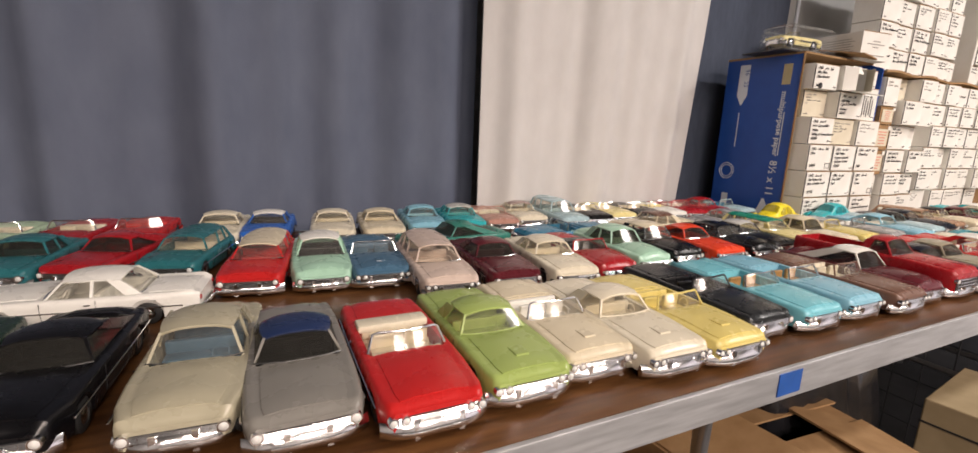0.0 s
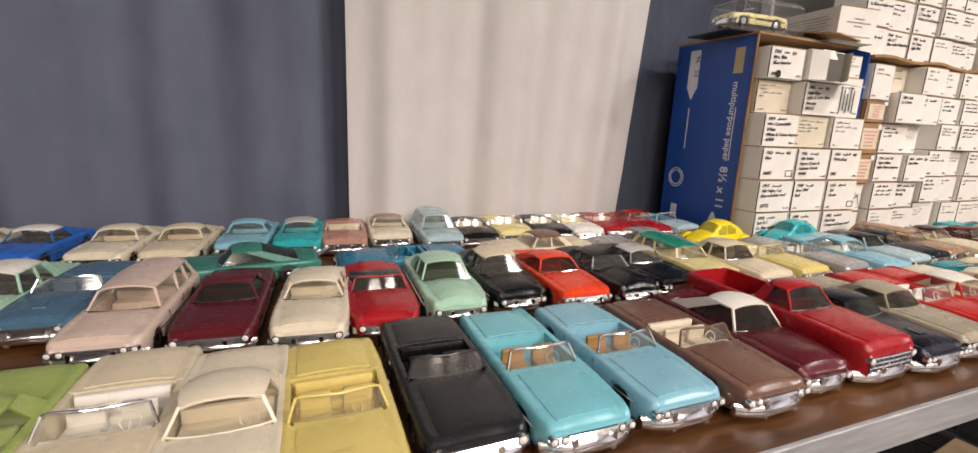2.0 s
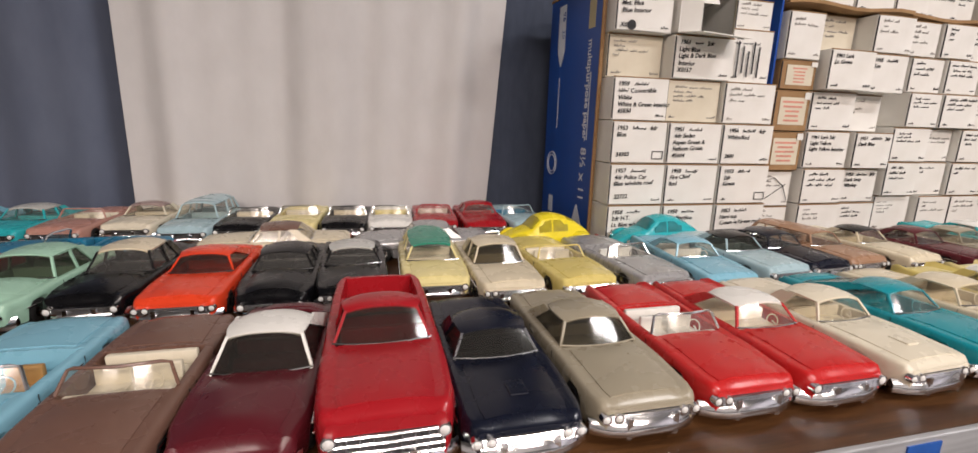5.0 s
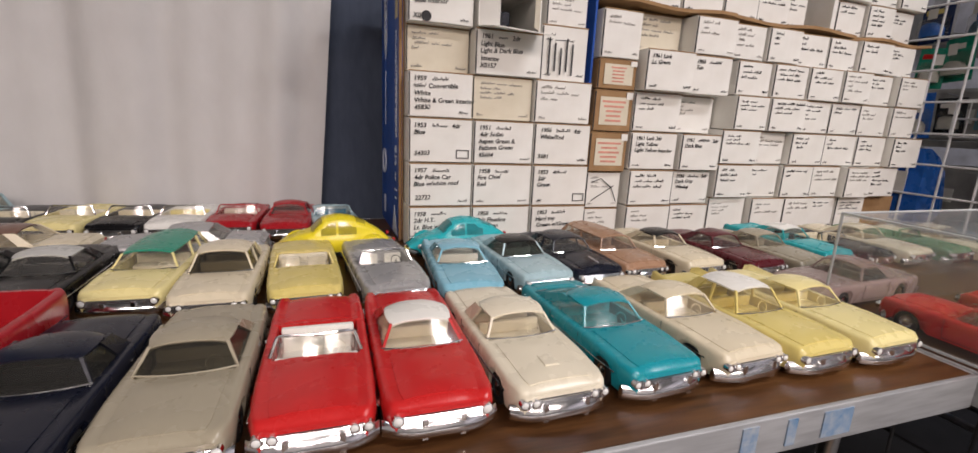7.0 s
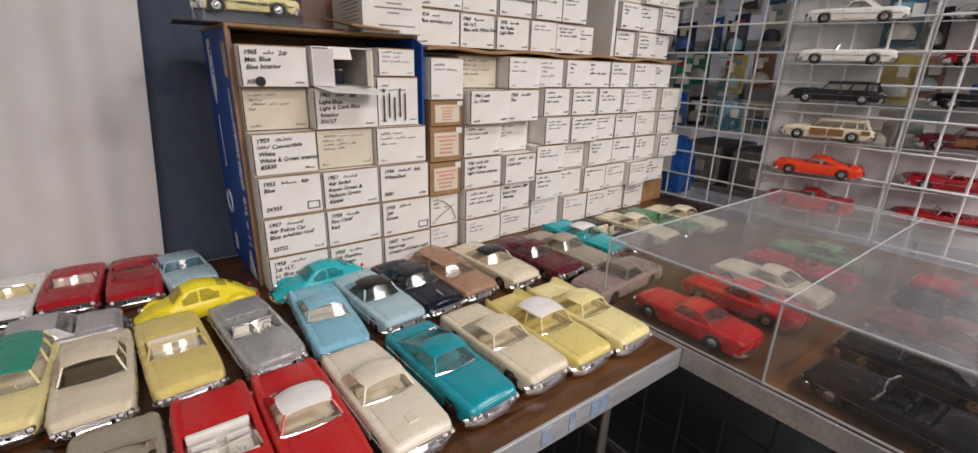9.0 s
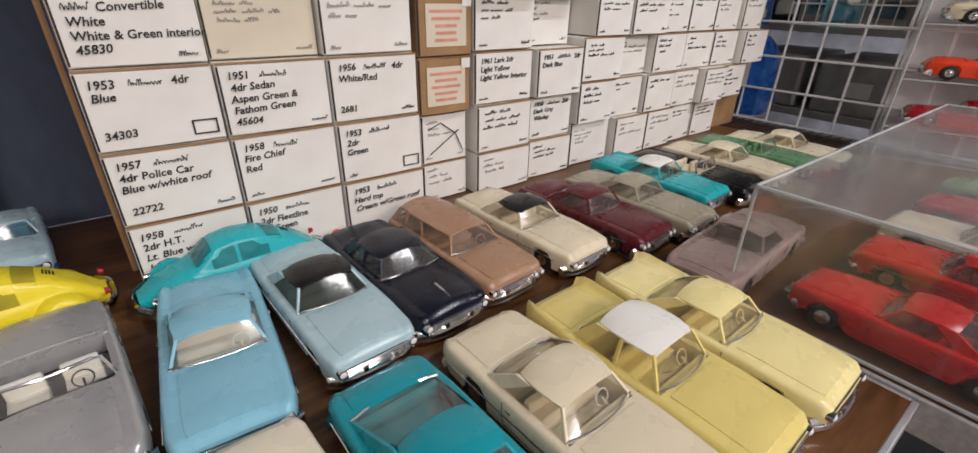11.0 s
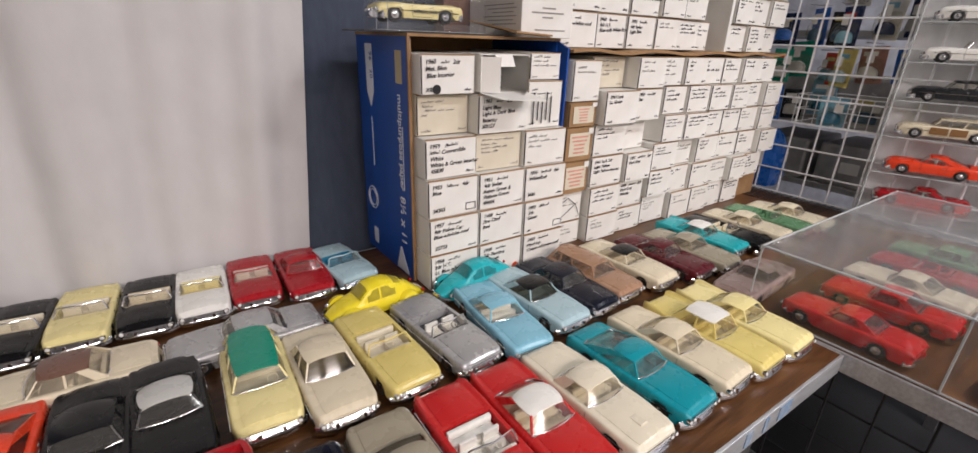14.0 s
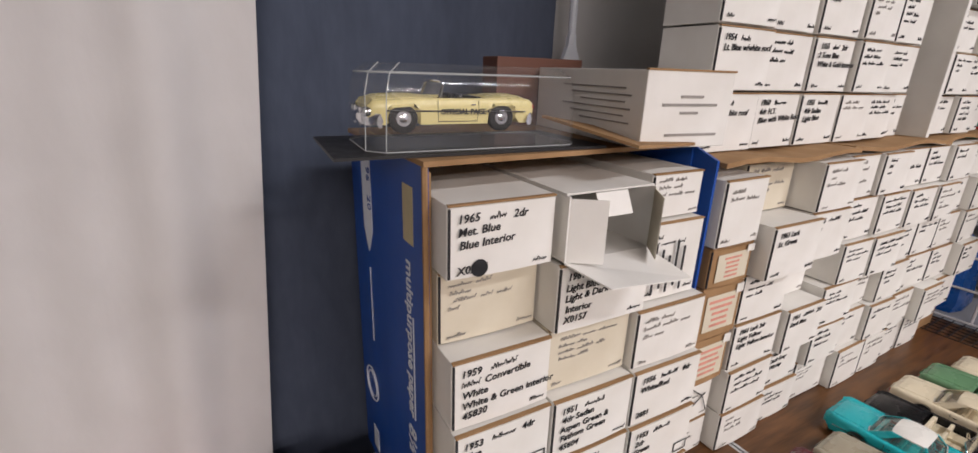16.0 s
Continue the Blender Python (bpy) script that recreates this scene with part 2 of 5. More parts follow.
def wheel_meshes(r):
    if r not in WHEELS:
        bm = bmesh.new()
        prof = [(0.55, -0.5), (0.86, -0.5), (1.0, -0.34), (1.0, 0.34), (0.86, 0.5), (0.55, 0.5)]
        loft(bm, [[Vector((0.0075 * q, r * p * math.cos(a), r * p * math.sin(a))) for p, q in prof] for a in [2 * math.pi * k / 20 for k in range(21)]], cap=False)
        tyre = put_mesh("tyre", bm, M_TYRE, True)
        bm = bmesh.new()
        for s in (-1, 1):
            drum(bm, (s * 0.0008, 0, 0), (s, 0, 0), r * 0.60, 0.0024, 18, r * 0.52)
            drum(bm, (s * 0.0030, 0, 0), (s, 0, 0), r * 0.34, 0.0012, 12, r * 0.16)
        WHEELS[r] = (tyre, put_mesh("rim", bm, M_CHROME, True))
    return WHEELS[r]


def blend(t, pts):
    """A value between given stops."""
    for (a, u), (b, v) in zip(pts, pts[1:]):
        if t <= b:
            k = (t - a) / (b - a)
            k = k * k * (3 - 2 * k)
            return u + (v - u) * k
    return pts[-1][1]


def curved_pane(w0, y0, b0, z0, w1, y1, b1, z1, out, arch=0.0):
    """One bent sheet between a foot line and a head line."""
    rr = []
    for k in range(-4, 5):
        u = k / 4
        p, q = Vector((u * w0, y0 + b0 * u * u, z0)), Vector((u * w1, y1 + b1 * u * u, z1 + arch * (1 - abs(u) ** 2.6)))
        o = Vector((0, out * 0.0005, 0.0002))
        rr.append([p, q, q + o, p + o])
    return loft(bmesh.new(), rr)


# cabin stops along the length: windscreen foot, roof front, roof rear, rear window foot
STYLES = {
    "sedan": (0.34, 0.42, 0.66, 0.76), "hardtop": (0.35, 0.43, 0.62, 0.75), "fastback": (0.35, 0.44, 0.62, 0.86),
    "conv": (0.36, 0.41, 0.62, 0.68), "wagon": (0.32, 0.40, 0.92, 0.965), "pickup": (0.33, 0.41, 0.52, 0.56),
    "beetle": (0.28, 0.37, 0.60, 0.90), "tbird": (0.36, 0.43, 0.61, 0.69),
}


def small_car_shell(car, L, hw, H, body_m, color):
    """The arched shell of a small rounded car, with opaque windows let in."""
    # darkened body colour paints the shaded cabin onto the solid windows
    dim = mat("painted cabin shade " + color, tuple(0.42 * c + 0.01 for c in PAINTS[color]), rough=0.12, grain=0.25, scale=60)
    tops = [(0.0, 0.30), (0.05, 0.42), (0.16, 0.56), (0.285, 0.64), (0.37, 0.92), (0.50, 1.0), (0.62, 0.96), (0.76, 0.80), (0.90, 0.55), (1.0, 0.28)]
    wide = [(0.0, 0.42), (0.08, 0.62), (0.25, 0.86), (0.4, 0.97), (0.65, 0.97), (0.85, 0.74), (1.0, 0.45)]

    def lin(t, pts):
        for (a, u), (b, v) in zip(pts, pts[1:]):
            if t <= b:
                return u + (v - u) * (t - a) / (b - a)
        return pts[-1][1]

    def soft(t, pts):
        return sum(lin(min(1, max(0, t + d)), pts) for d in (-0.03, -0.015, 0, 0.015, 0.03)) / 5

    def at(t, v, out=0.0):
        """v from 0 at the sill to 1 at the ridge."""
        h, w = H * soft(t, tops), hw * soft(t, wide)
        zb = min(0.034, h * 0.86)
        table = [(0.0, 0.93, 0.010), (0.15, 1.0, 0.018), (0.33, 0.97, zb * 0.92), (0.38, 0.90, zb), (0.60, 0.80, zb + 0.50 * (h - zb)), (0.72, 0.68, zb + 0.80 * (h - zb)), (0.85, 0.40, zb + 0.96 * (h - zb)), (1.0, 0.0, h)]
        for p, q in zip(table, table[1:]):
            if v <= q[0]:
                k = (v - p[0]) / (q[0] - p[0])
                return ((p[1] + (q[1] - p[1]) * k) * w + out, t * L, p[2] + (q[2] - p[2]) * k + out * 0.5)

    vs = [0.0, 0.15, 0.33, 0.38, 0.49, 0.60, 0.72, 0.79, 0.85, 0.92, 1.0]
    rings = []
    for k in range(41):
        t = k / 40
        side = [at(t, v) for v in vs]
        rings.append(side + [(-x, y, z) for x, y, z in side[-2::-1]])
    part("body", loft(bmesh.new(), rings), body_m, car, smooth=True)
    for sx in (-1, 1):
        for t0, t1 in ((0.36, 0.485), (0.505, 0.66)):
            rr = []
            for k in range(5):
                t = t0 + (t1 - t0) * k / 4
                hi = 0.68 if 0.40 < t < 0.62 else 0.60
                lo_p, hi_p = at(t, 0.41, 0.0006), at(t, hi, 0.0006)
                mid = at(t, 0.60 if hi > 0.6 else 0.52, 0.0006)
                rr.append([(sx * x, y, z) for x, y, z in (lo_p, mid, hi_p)] + [(sx * (x - 0.002), y, z) for x, y, z in (hi_p, mid, lo_p)])
            part("side_window", loft(bmesh.new(), rr), dim, car, "opaque side window painted as a dim cabin", True)
    for t0, t1, name in ((0.285, 0.375, "windscreen"), (0.665, 0.745, "rear_window")):
        rr = []
        for k in range(5):
            t = t0 + (t1 - t0) * k / 4
            pts = [at(t, v, 0.0) for v in (0.66, 0.74, 0.85, 0.93, 1.0)]
            line = [(x * 0.98, y, z + 0.0008) for x, y, z in pts] + [(-x * 0.98, y, z + 0.0008) for x, y, z in pts[-2::-1]]
            rr.append(line + [(x, y, z - 0.002) for x, y, z in line[::-1]])
        part(name, loft(bmesh.new(), rr), dim, car, "rounded opaque window painted as a dim cabin", True)
    bm = bmesh.new()
    for k in range(4):
        t = 0.775 + 0.012 * k
        x, y, z = at(t, 0.93)
        tube(bm, [(-x * 0.9, y, z + 0.0004), (0, y, at(t, 1.0)[2] + 0.0004), (x * 0.9, y, z + 0.0004)], 0.0007, 4)
    part("louvre", bm, M_DARK, car, "dark engine lid louvres")


def model_car(place, heading, style, color, label, roof=None, inside=None, L=0.208, W=0.082, H=0.055, fins=0.0, round_nose=0.0,
              lamps=2, tint=False, trim=True, belt=0.0335, group="model cars on the table", scoop=False, spare=False, hood_line=False, boot=False, z=0.75, carpet=None, seats=None):
    """One model car. It stands with the middle of its nose over place and points along -y, turned by heading."""
    car = thing("model_car", pose(place[0], place[1], z, 0, 0, heading), label, "model car", group)
    body_m, roof_m = paint(color), paint(roof or color)
    in_m = paint(inside or color)
    seat_m = paint(seats) if seats else in_m
    pane_m = M_PANETINT if tint else M_PANE
    y0, y1, y2, y3 = (v * L for v in STYLES[style])
    beetle = style == "beetle"
    hw = W / 2 * (0.80 if beetle else 1.0)
    rw = 0.0128 if not beetle else 0.0135
    yf, yr = L * (0.185 if not beetle else 0.19), L * (0.775 if not beetle else 0.80)
    ra = rw * 1.16
    stops = {0.0, 0.004, 0.012, 0.025, 0.045, 0.07, 0.12, 0.30, 0.5, 0.68, 0.86, 0.90, 0.94, 0.965, 0.98, 0.992, 1.0}
    for c in (yf, yr):
        for k in (-1.0, -0.92, -0.6, 0.0, 0.6, 0.92, 1.0):
            stops.add(round((c + k * ra) / L, 4))
    tub = (y0 / L + 0.012, y3 / L - 0.012)
    for e in tub:
        stops.add(e)
        stops.add(e + 0.001)
    bed = (0.585, 0.975) if style == "pickup" else None
    if bed:
        for e in bed:
            stops.add(e)
            stops.add(e + 0.001)
    floor = 0.016
    def sec(t):
        """Half width, shoulder, sill, arch edge, mid side, deck and crown at a station."""
        y = t * L
        taper = blend(t, [(0, 0.82 - 0.16 * round_nose), (0.02, 0.90 - 0.10 * round_nose), (0.08 + 0.09 * round_nose, 0.975), (0.25, 1.0), (0.75, 1.0), (0.93, 0.965), (0.98, 0.91 - 0.06 * round_nose), (1.0, 0.84 - 0.12 * round_nose)])
        zb = belt * blend(t, [(0, 0.80 - 0.08 * round_nose), (0.03, 0.93), (0.3, 1.0), (0.72, 1.0), (0.96, 0.97), (1.0, 0.86)])
        if style == "pickup":
            zb = belt * blend(t, [(0, 0.90), (0.03, 1.02), (0.3, 1.08), (0.55, 1.08), (1.0, 1.08)])
        fin = fins * max(0.0, (t - 0.58) / 0.42) ** 1.4
        zb += fin
        zl = 0.0075 + 0.004 * blend(t, [(0, 1), (0.06, 0), (0.94, 0), (1, 1)])
        zo = zl
        for c in (yf, yr):
            d = abs(y - c)
            if d < ra:
                zo = max(zo, rw + math.sqrt(max(0.0, ra * ra - d * d)))
        zo = min(zo, zb - 0.006)
        zm = max(zo + 0.002, zl + 0.55 * (zb - zl))
        crown = (0.0030 + 0.0040 * round_nose) * blend(t, [(0, 0.0), (0.09, 1), (0.24, 0.8), (0.35, 0.25), (0.70, 0.25), (0.80, 0.8), (0.90, 1), (1, 0.0)])
        return hw * taper, zb, zl, zo, zm, zb - 0.9 * fin, crown

    rings = []
    for t in sorted(stops):
        y = t * L
        w, zb, zl, zo, zm, deck, crown = sec(t)
        in_tub = tub[0] < t <= tub[1] + 0.0005 or (bed and bed[0] < t <= bed[1] + 0.0005)
        if in_tub:
            top = [(0.80, zb - 0.0004), (0.79, floor), (0.4, floor), (0.0, floor)]
        else:
            top = [(0.82, zb + 0.0002 if fins < 0.003 or t < 0.6 else deck + 0.001), (0.74, deck + crown * 0.3 - 0.0009), (0.4, deck + crown * 0.9 + (0.0012 if hood_line and t < 0.33 else 0)), (0.0, deck + crown + (0.0022 if hood_line and t < 0.33 else 0))]
        side = [(0.0, zl + 0.001), (0.80, zl + 0.001), (0.955, zo), (1.0, zm), (0.996, zb - 0.0065), (0.978, zb - 0.0028), (0.945, zb - 0.0008), (0.90, zb)]
        ring = [(w * u, y, zz) for u, zz in side + top]
        rings.append(ring + [(-a, b, c) for a, b, c in ring[-2:0:-1]])
    if beetle:
        small_car_shell(car, L, hw, H, body_m, color)
    else:
        part("body", loft(bmesh.new(), rings), body_m, car, smooth=True)
        lids = [("hood", 0.035, y0 / L - 0.012)]
        if style not in ("pickup", "wagon"):
            lids.append(("trunk_lid", y3 / L + 0.012, 0.965))
        for name, ta, tb in lids:
            rr = []
            for k in range(9):
                t = ta + (tb - ta) * k / 8
                w, zb, zl, zo, zm, deck, crown = sec(t)
                ridge = 0.0022 if hood_line and t < 0.33 else 0.0
                up = [(u * w, t * L, deck + c * crown + e * ridge - (0.0009 if abs(u) > 0.6 else 0) + 0.0007) for u, c, e in ((-0.70, 0.34, 0), (-0.4, 0.9, 0.55), (-0.12, 0.99, 0.95), (0, 1, 1), (0.12, 0.99, 0.95), (0.4, 0.9, 0.55), (0.70, 0.34, 0))]
                rr.append(up + [(x, y, z - 0.0016) for x, y, z in up[::-1]])
            part(name, loft(bmesh.new(), rr), body_m, car, smooth=True)
        for sx in (-1, 1):
            bm = bmesh.new()
            ta, tb = y0 / L + 0.015, (0.57 if style in ("sedan", "wagon") else 0.62) if style != "pickup" else 0.54
            line = []
            for t, zk in ((ta, 1.0), (ta, 0.55), (ta + 0.004, 0.12), (tb - 0.004, 0.12), (tb, 0.55), (tb, 1.0)):
                w, zb, zl, zo, zm, deck, crown = sec(t)
                z = zl + (zb - 0.002 - zl) * zk
                x = w * (0.958 + 0.044 * min(1.0, (z - zl) / (zm - zl))) if z < zm else w * (1.002 - 0.006 * (z - zm) / (zb - zm))
                line.append((sx * x, t * L, z))
            part("door_seam", tube(bm, line, 0.00038, 4), M_DARK, car, "fine dark door seam")
            w = sec(tb - 0.03)[0]
            part("door_handle", box(min(sx * w * 0.99, sx * (w + 0.0008)), max(sx * w * 0.99, sx * (w + 0.0008)), (tb - 0.045) * L, (tb - 0.02) * L, belt * 0.80, belt * 0.80 + 0.0012), M_CHROME, car, "chrome door handle")
    # wheels
    tyre, rim = wheel_meshes(rw)
    for sx in (-1, 1):
        for c in (yf, yr):
            wt = new("wheel", tyre)
            wt.parent = car
            wt.location = (sx * (hw * 0.965 - 0.0042), c, rw)
            rm = new("rim", rim)
            rm.parent = wt
            rm["label"] = "chrome wheel cover"
    if beetle:
        for sx in (-1, 1):
            for c, k in ((yf, 1.0), (yr, 1.0)):
                rr = []
                for a in range(9):
                    q = math.pi * a / 8
                    cy, cz = math.cos(q), math.sin(q)
                    rr.append([(sx * (hw * 0.80 + (W / 2 - hw * 0.80) * u), c - 0.0225 * cy * (1 - 0.22 * u * u), max(0.007, rw + (0.019 * v) * cz)) for u, v in ((0, 1.15), (0.5, 1.1), (0.85, 1.0), (1.0, 0.80), (1.0, 0.72), (0.0, 0.72))])
                part("fender", loft(bmesh.new(), rr), body_m, car, smooth=True)
    # bumpers, grille and lamps
    wf = hw * (0.90 - 0.14 * round_nose)
    for nose in (True, False):
        bm = bmesh.new()
        rr = []
        for k in range(-6, 7):
            u = k / 6
            yy = -0.0042 + 0.012 * abs(u) ** 2.8 + 0.004 * round_nose * u * u
            yy = yy if nose else L - yy
            zz = 0.0125 + 0.0012 * math.cos(u * math.pi)
            x = u * (wf + 0.004)
            hgt = 0.0058
            rr.append([(x, yy + dy, zz + dz) for dy, dz in ((-0.0026, -hgt * 0.3), (-0.0016, hgt * 0.45), (0.0012, hgt), (0.0034, 0), (0.0018, -hgt), (-0.0012, -hgt * 0.9))])
        loft(bm, rr)
        part("front_bumper" if nose else "rear_bumper", bm, M_CHROME, car, "chrome bumper", True)
    for sx in (-1, 1):
        gx, gy = sx * wf * (0.46 if lamps == 4 else 0.36), -0.0046
        rr = [[(gx + a * 0.0024, gy + 0.0020 + q * 0.0022 * (-1 if q > 0 else 1), zz) for a, q in ((-1, 0), (-0.8, 1), (0.8, 1), (1, 0))] for zz, q0 in ((0.0062, 0), (0.0190, 0), (0.0212, 0))]
        part("bumper_guard", loft(bmesh.new(), rr), M_CHROME, car, "chrome bumper guard", True)
    nose_top = belt * (0.80 - 0.08 * round_nose)
    if not beetle:
        bm = box(-wf * 0.86, wf * 0.86, -0.0012, 0.003, 0.0165, nose_top - 0.0035, 0.0005)
        grille = part("grille", bm, M_GRILLE, car, "plated grille panel")
        bm = bmesh.new()
        rows = 4
        for k in range(rows):
            zz = 0.0172 + (nose_top - 0.0215) * k / (rows - 1)
            tube(bm, [(-wf * 0.84, -0.0014, zz), (0, -0.0022, zz), (wf * 0.84, -0.0014, zz)], 0.0010, 5)
        for k in range(-4, 5):
            tube(bm, [(wf * 0.2 * k, -0.0018, 0.0168), (wf * 0.2 * k, -0.0018, nose_top - 0.004)], 0.0008, 4)
        part("grille_insert", bm, M_CHROME, grille, "chrome grille bars")
    spots = {2: [0.84], 4: [0.90, 0.66], 1: [0.74]}[lamps]
    for sx in (-1, 1):
        for u in spots:
            zz = nose_top - 0.0055 if not beetle else 0.022
            yy = -0.001 if not beetle else 0.012
            xx = sx * wf * u if not beetle else sx * hw * 0.98
            bm = drum(bmesh.new(), (xx, yy + 0.003, zz), (0, -1, 0), 0.0042 if len(spots) == 1 else 0.0036, 0.0048, 14)
            ring = part("headlight", bm, M_CHROME, car, "chrome headlight ring", True)
            bm = drum(bmesh.new(), (xx, yy - 0.0018, zz), (0, -1, 0), 0.0031 if len(spots) == 1 else 0.0026, 0.0012, 12, 0.0012)
            part("lens", bm, M_LENS, ring, "pale lens", True)
    for sx in (-1, 1):
        bm = drum(bmesh.new(), (sx * hw * 0.76, L - 0.003, belt * 0.72 + fins * 0.4), (0, 1, 0), 0.0036, 0.0042, 10, 0.0024)
        part("tail_light", bm, paint("darkred"), car, "red tail light", True)
    if trim and not beetle:
        for sx in (-1, 1):
            bm = tube(bmesh.new(), [(sx * (hw * 1.002), L * 0.09, belt * 0.66), (sx * (hw * 1.004), L * 0.3, belt * 0.64), (sx * (hw * 1.004), L * 0.7, belt * 0.62), (sx * (hw * 0.985), L * 0.93, belt * 0.60)], 0.0007, 5)
            part("side_trim", bm, M_CHROME, car, "thin chrome side strip")
    if scoop:
        bm = box(-0.0065, 0.0065, L * 0.105, L * 0.185, belt * 0.95, belt + 0.0030, 0.001)
        part("hood_scoop", bm, body_m, car)
    elif hood_line:
        bm = tube(bmesh.new(), [(0, L * 0.015, belt * 0.86), (0, L * 0.06, belt + 0.003), (0, L * 0.16, belt + 0.0048)], 0.0011, 6)
        part("hood_ornament", bm, M_CHROME, car, "chrome hood ornament", True)
    if beetle:
        return car
    # cabin
    wb, wt_ = hw * 0.83, hw * 0.66
    zb = belt * (1.0 if style != "pickup" else 1.08)
    open_top = style == "conv"
    # seats and wheel
    for k, sy in enumerate(((y0 + y3) / 2 - 0.004, y3 - L * 0.075)):
        if k and (style == "pickup" or seats):
            continue
        if open_top and k == 0:
            for sx in (-1, 1):
                bm = box(sx * wb * 0.46 - 0.0115, sx * wb * 0.46 + 0.0115, sy - 0.014, sy + 0.008, floor, floor + 0.008, 0.0018)
                box(sx * wb * 0.46 - 0.0112, sx * wb * 0.46 + 0.0112, sy + 0.004, sy + 0.009, floor + 0.006, zb + 0.003, 0.0016, bm)
                part("seat", bm, seat_m, car, smooth=True)
        else:
            bm = box(-wb * 0.88, wb * 0.88, sy - 0.012, sy + 0.008, floor, floor + 0.008, 0.0018)
            box(-wb * 0.88, wb * 0.88, sy + 0.003, sy + 0.009, floor + 0.006, zb + 0.001, 0.0016, bm)
            part("seat", bm, seat_m, car, smooth=True)
    part("cabin_floor", box(-wb * 0.945, wb * 0.945, y0 + L * 0.0135, y3 - L * 0.0135, floor + 0.0002, floor + 0.0012), paint(carpet or inside or color), car)
    bm = box(-wb * 0.9, wb * 0.9, y0 + L * 0.0137, y0 + L * 0.04, zb - 0.008, zb - 0.0015, 0.001)
    part("dashboard", bm, in_m, car)
    bm = bmesh.new()
    c = Vector((wb * 0.46, y0 + L * 0.075, zb - 0.001))
    tube(bm, [c + Vector((0.0062 * math.cos(a), 0.0022 * math.sin(a), 0.0055 * math.sin(a))) for a in [2 * math.pi * k / 14 for k in range(15)]], 0.0006, 5)
    tube(bm, [c, c + Vector((0, -0.012, -0.006))], 0.0008, 5)
    part("steering_wheel", bm, in_m, car)
    zr = H
    zs = zr - 0.0035
    if open_top:
        zs = zr - 0.006
        y1b = y0 + (y1 - y0) * 0.8
        bm = bmesh.new()
        arch = [(-wb, y0 + 0.006, zb), (-wt_ * 1.06, y1b + 0.004, zs - 0.002), (-wt_ * 0.9, y1b + 0.002, zs), (0, y1b - 0.002, zs + 0.0005), (wt_ * 0.9, y1b + 0.002, zs), (wt_ * 1.06, y1b + 0.004, zs - 0.002), (wb, y0 + 0.006, zb)]
        tube(bm, arch, 0.0012, 6)
        part("windscreen_frame", bm, M_CHROME if trim else body_m, car, smooth=True)
        bm = curved_pane(wb * 0.98, y0, 0.007, zb, wt_, y1b - 0.001, 0.004, zs - 0.0006, -1)
        part("windscreen", bm, pane_m, car, "clear plastic windscreen", True)
        if boot:
            bm = box(-wb * 0.98, wb * 0.98, y3 - 0.014, y3 + 0.006, zb - 0.003, zb + 0.0045, 0.002)
            part("folded_top", bm, roof_m, car, "folded soft top", True)
        return car
    # roof shell
    bm = bmesh.new()
    nu, nv = 10, 10
    top, low = [], []
    ov = 0.0012
    for i in range(nu + 1):
        for j in range(nv + 1):
            u, v = 2 * i / nu - 1, 2 * j / nv - 1
            su, sv = math.copysign(abs(u) ** 0.8, u), math.copysign(abs(v) ** 0.8, v)
            cu = 1 - 0.12 * sv * sv
            x = su * (wt_ + ov) * cu
            y = (y1 + y2) / 2 + sv * ((y2 - y1) / 2 + ov) * (1 - 0.05 * su * su)
            bowl = 0.0046
            zz = zr - bowl * abs(su) ** 2.6 - bowl * (0.5 if style != "wagon" else 0.3) * abs(sv) ** 2.6
            top.append(bm.verts.new((x, y, zz)))
            low.append(bm.verts.new((x * 0.985, y, zz - 0.0020)))
    idx = lambda i, j: i * (nv + 1) + j
    for i in range(nu):
        for j in range(nv):
            q = (idx(i, j), idx(i + 1, j), idx(i + 1, j + 1), idx(i, j + 1))
            bm.faces.new([top[k] for k in q])
            bm.faces.new([low[k] for k in q[::-1]])
    rim_ids = [idx(i, 0) for i in range(nu)] + [idx(nu, j) for j in range(nv)] + [idx(i, nv) for i in range(nu, 0, -1)] + [idx(0, j) for j in range(nv, 0, -1)]
    for a, b in zip(rim_ids, rim_ids[1:] + rim_ids[:1]):
        bm.faces.new((top[a], top[b], low[b], low[a]))
    part("roof", bm, roof_m, car, (roof + " roof") if roof else "", True)
    zs = zr - 0.0072
    # pillars: foot and head along the car, with their widths
    span = y2 - y1
    cw = {"sedan": 0.016, "hardtop": 0.018, "fastback": 0.03, "wagon": 0.008, "pickup": 0.014, "tbird": 0.022}[style]
    uprights = [(y0 + 0.004, y1, 0.0022, 0.0022), (y3 - cw, y2 - cw * 0.75, cw, cw * 0.75)]
    if style in ("sedan", "wagon"):
        uprights.append((y0 + (y3 - y0) * 0.47, y1 + span * 0.50, 0.0028, 0.0026))
    if style == "wagon":
        uprights.append((y0 + (y3 - y0) * 0.74, y1 + span * 0.76, 0.0028, 0.0028))
    pm = roof_m if roof and style in ("tbird", "fastback") else body_m
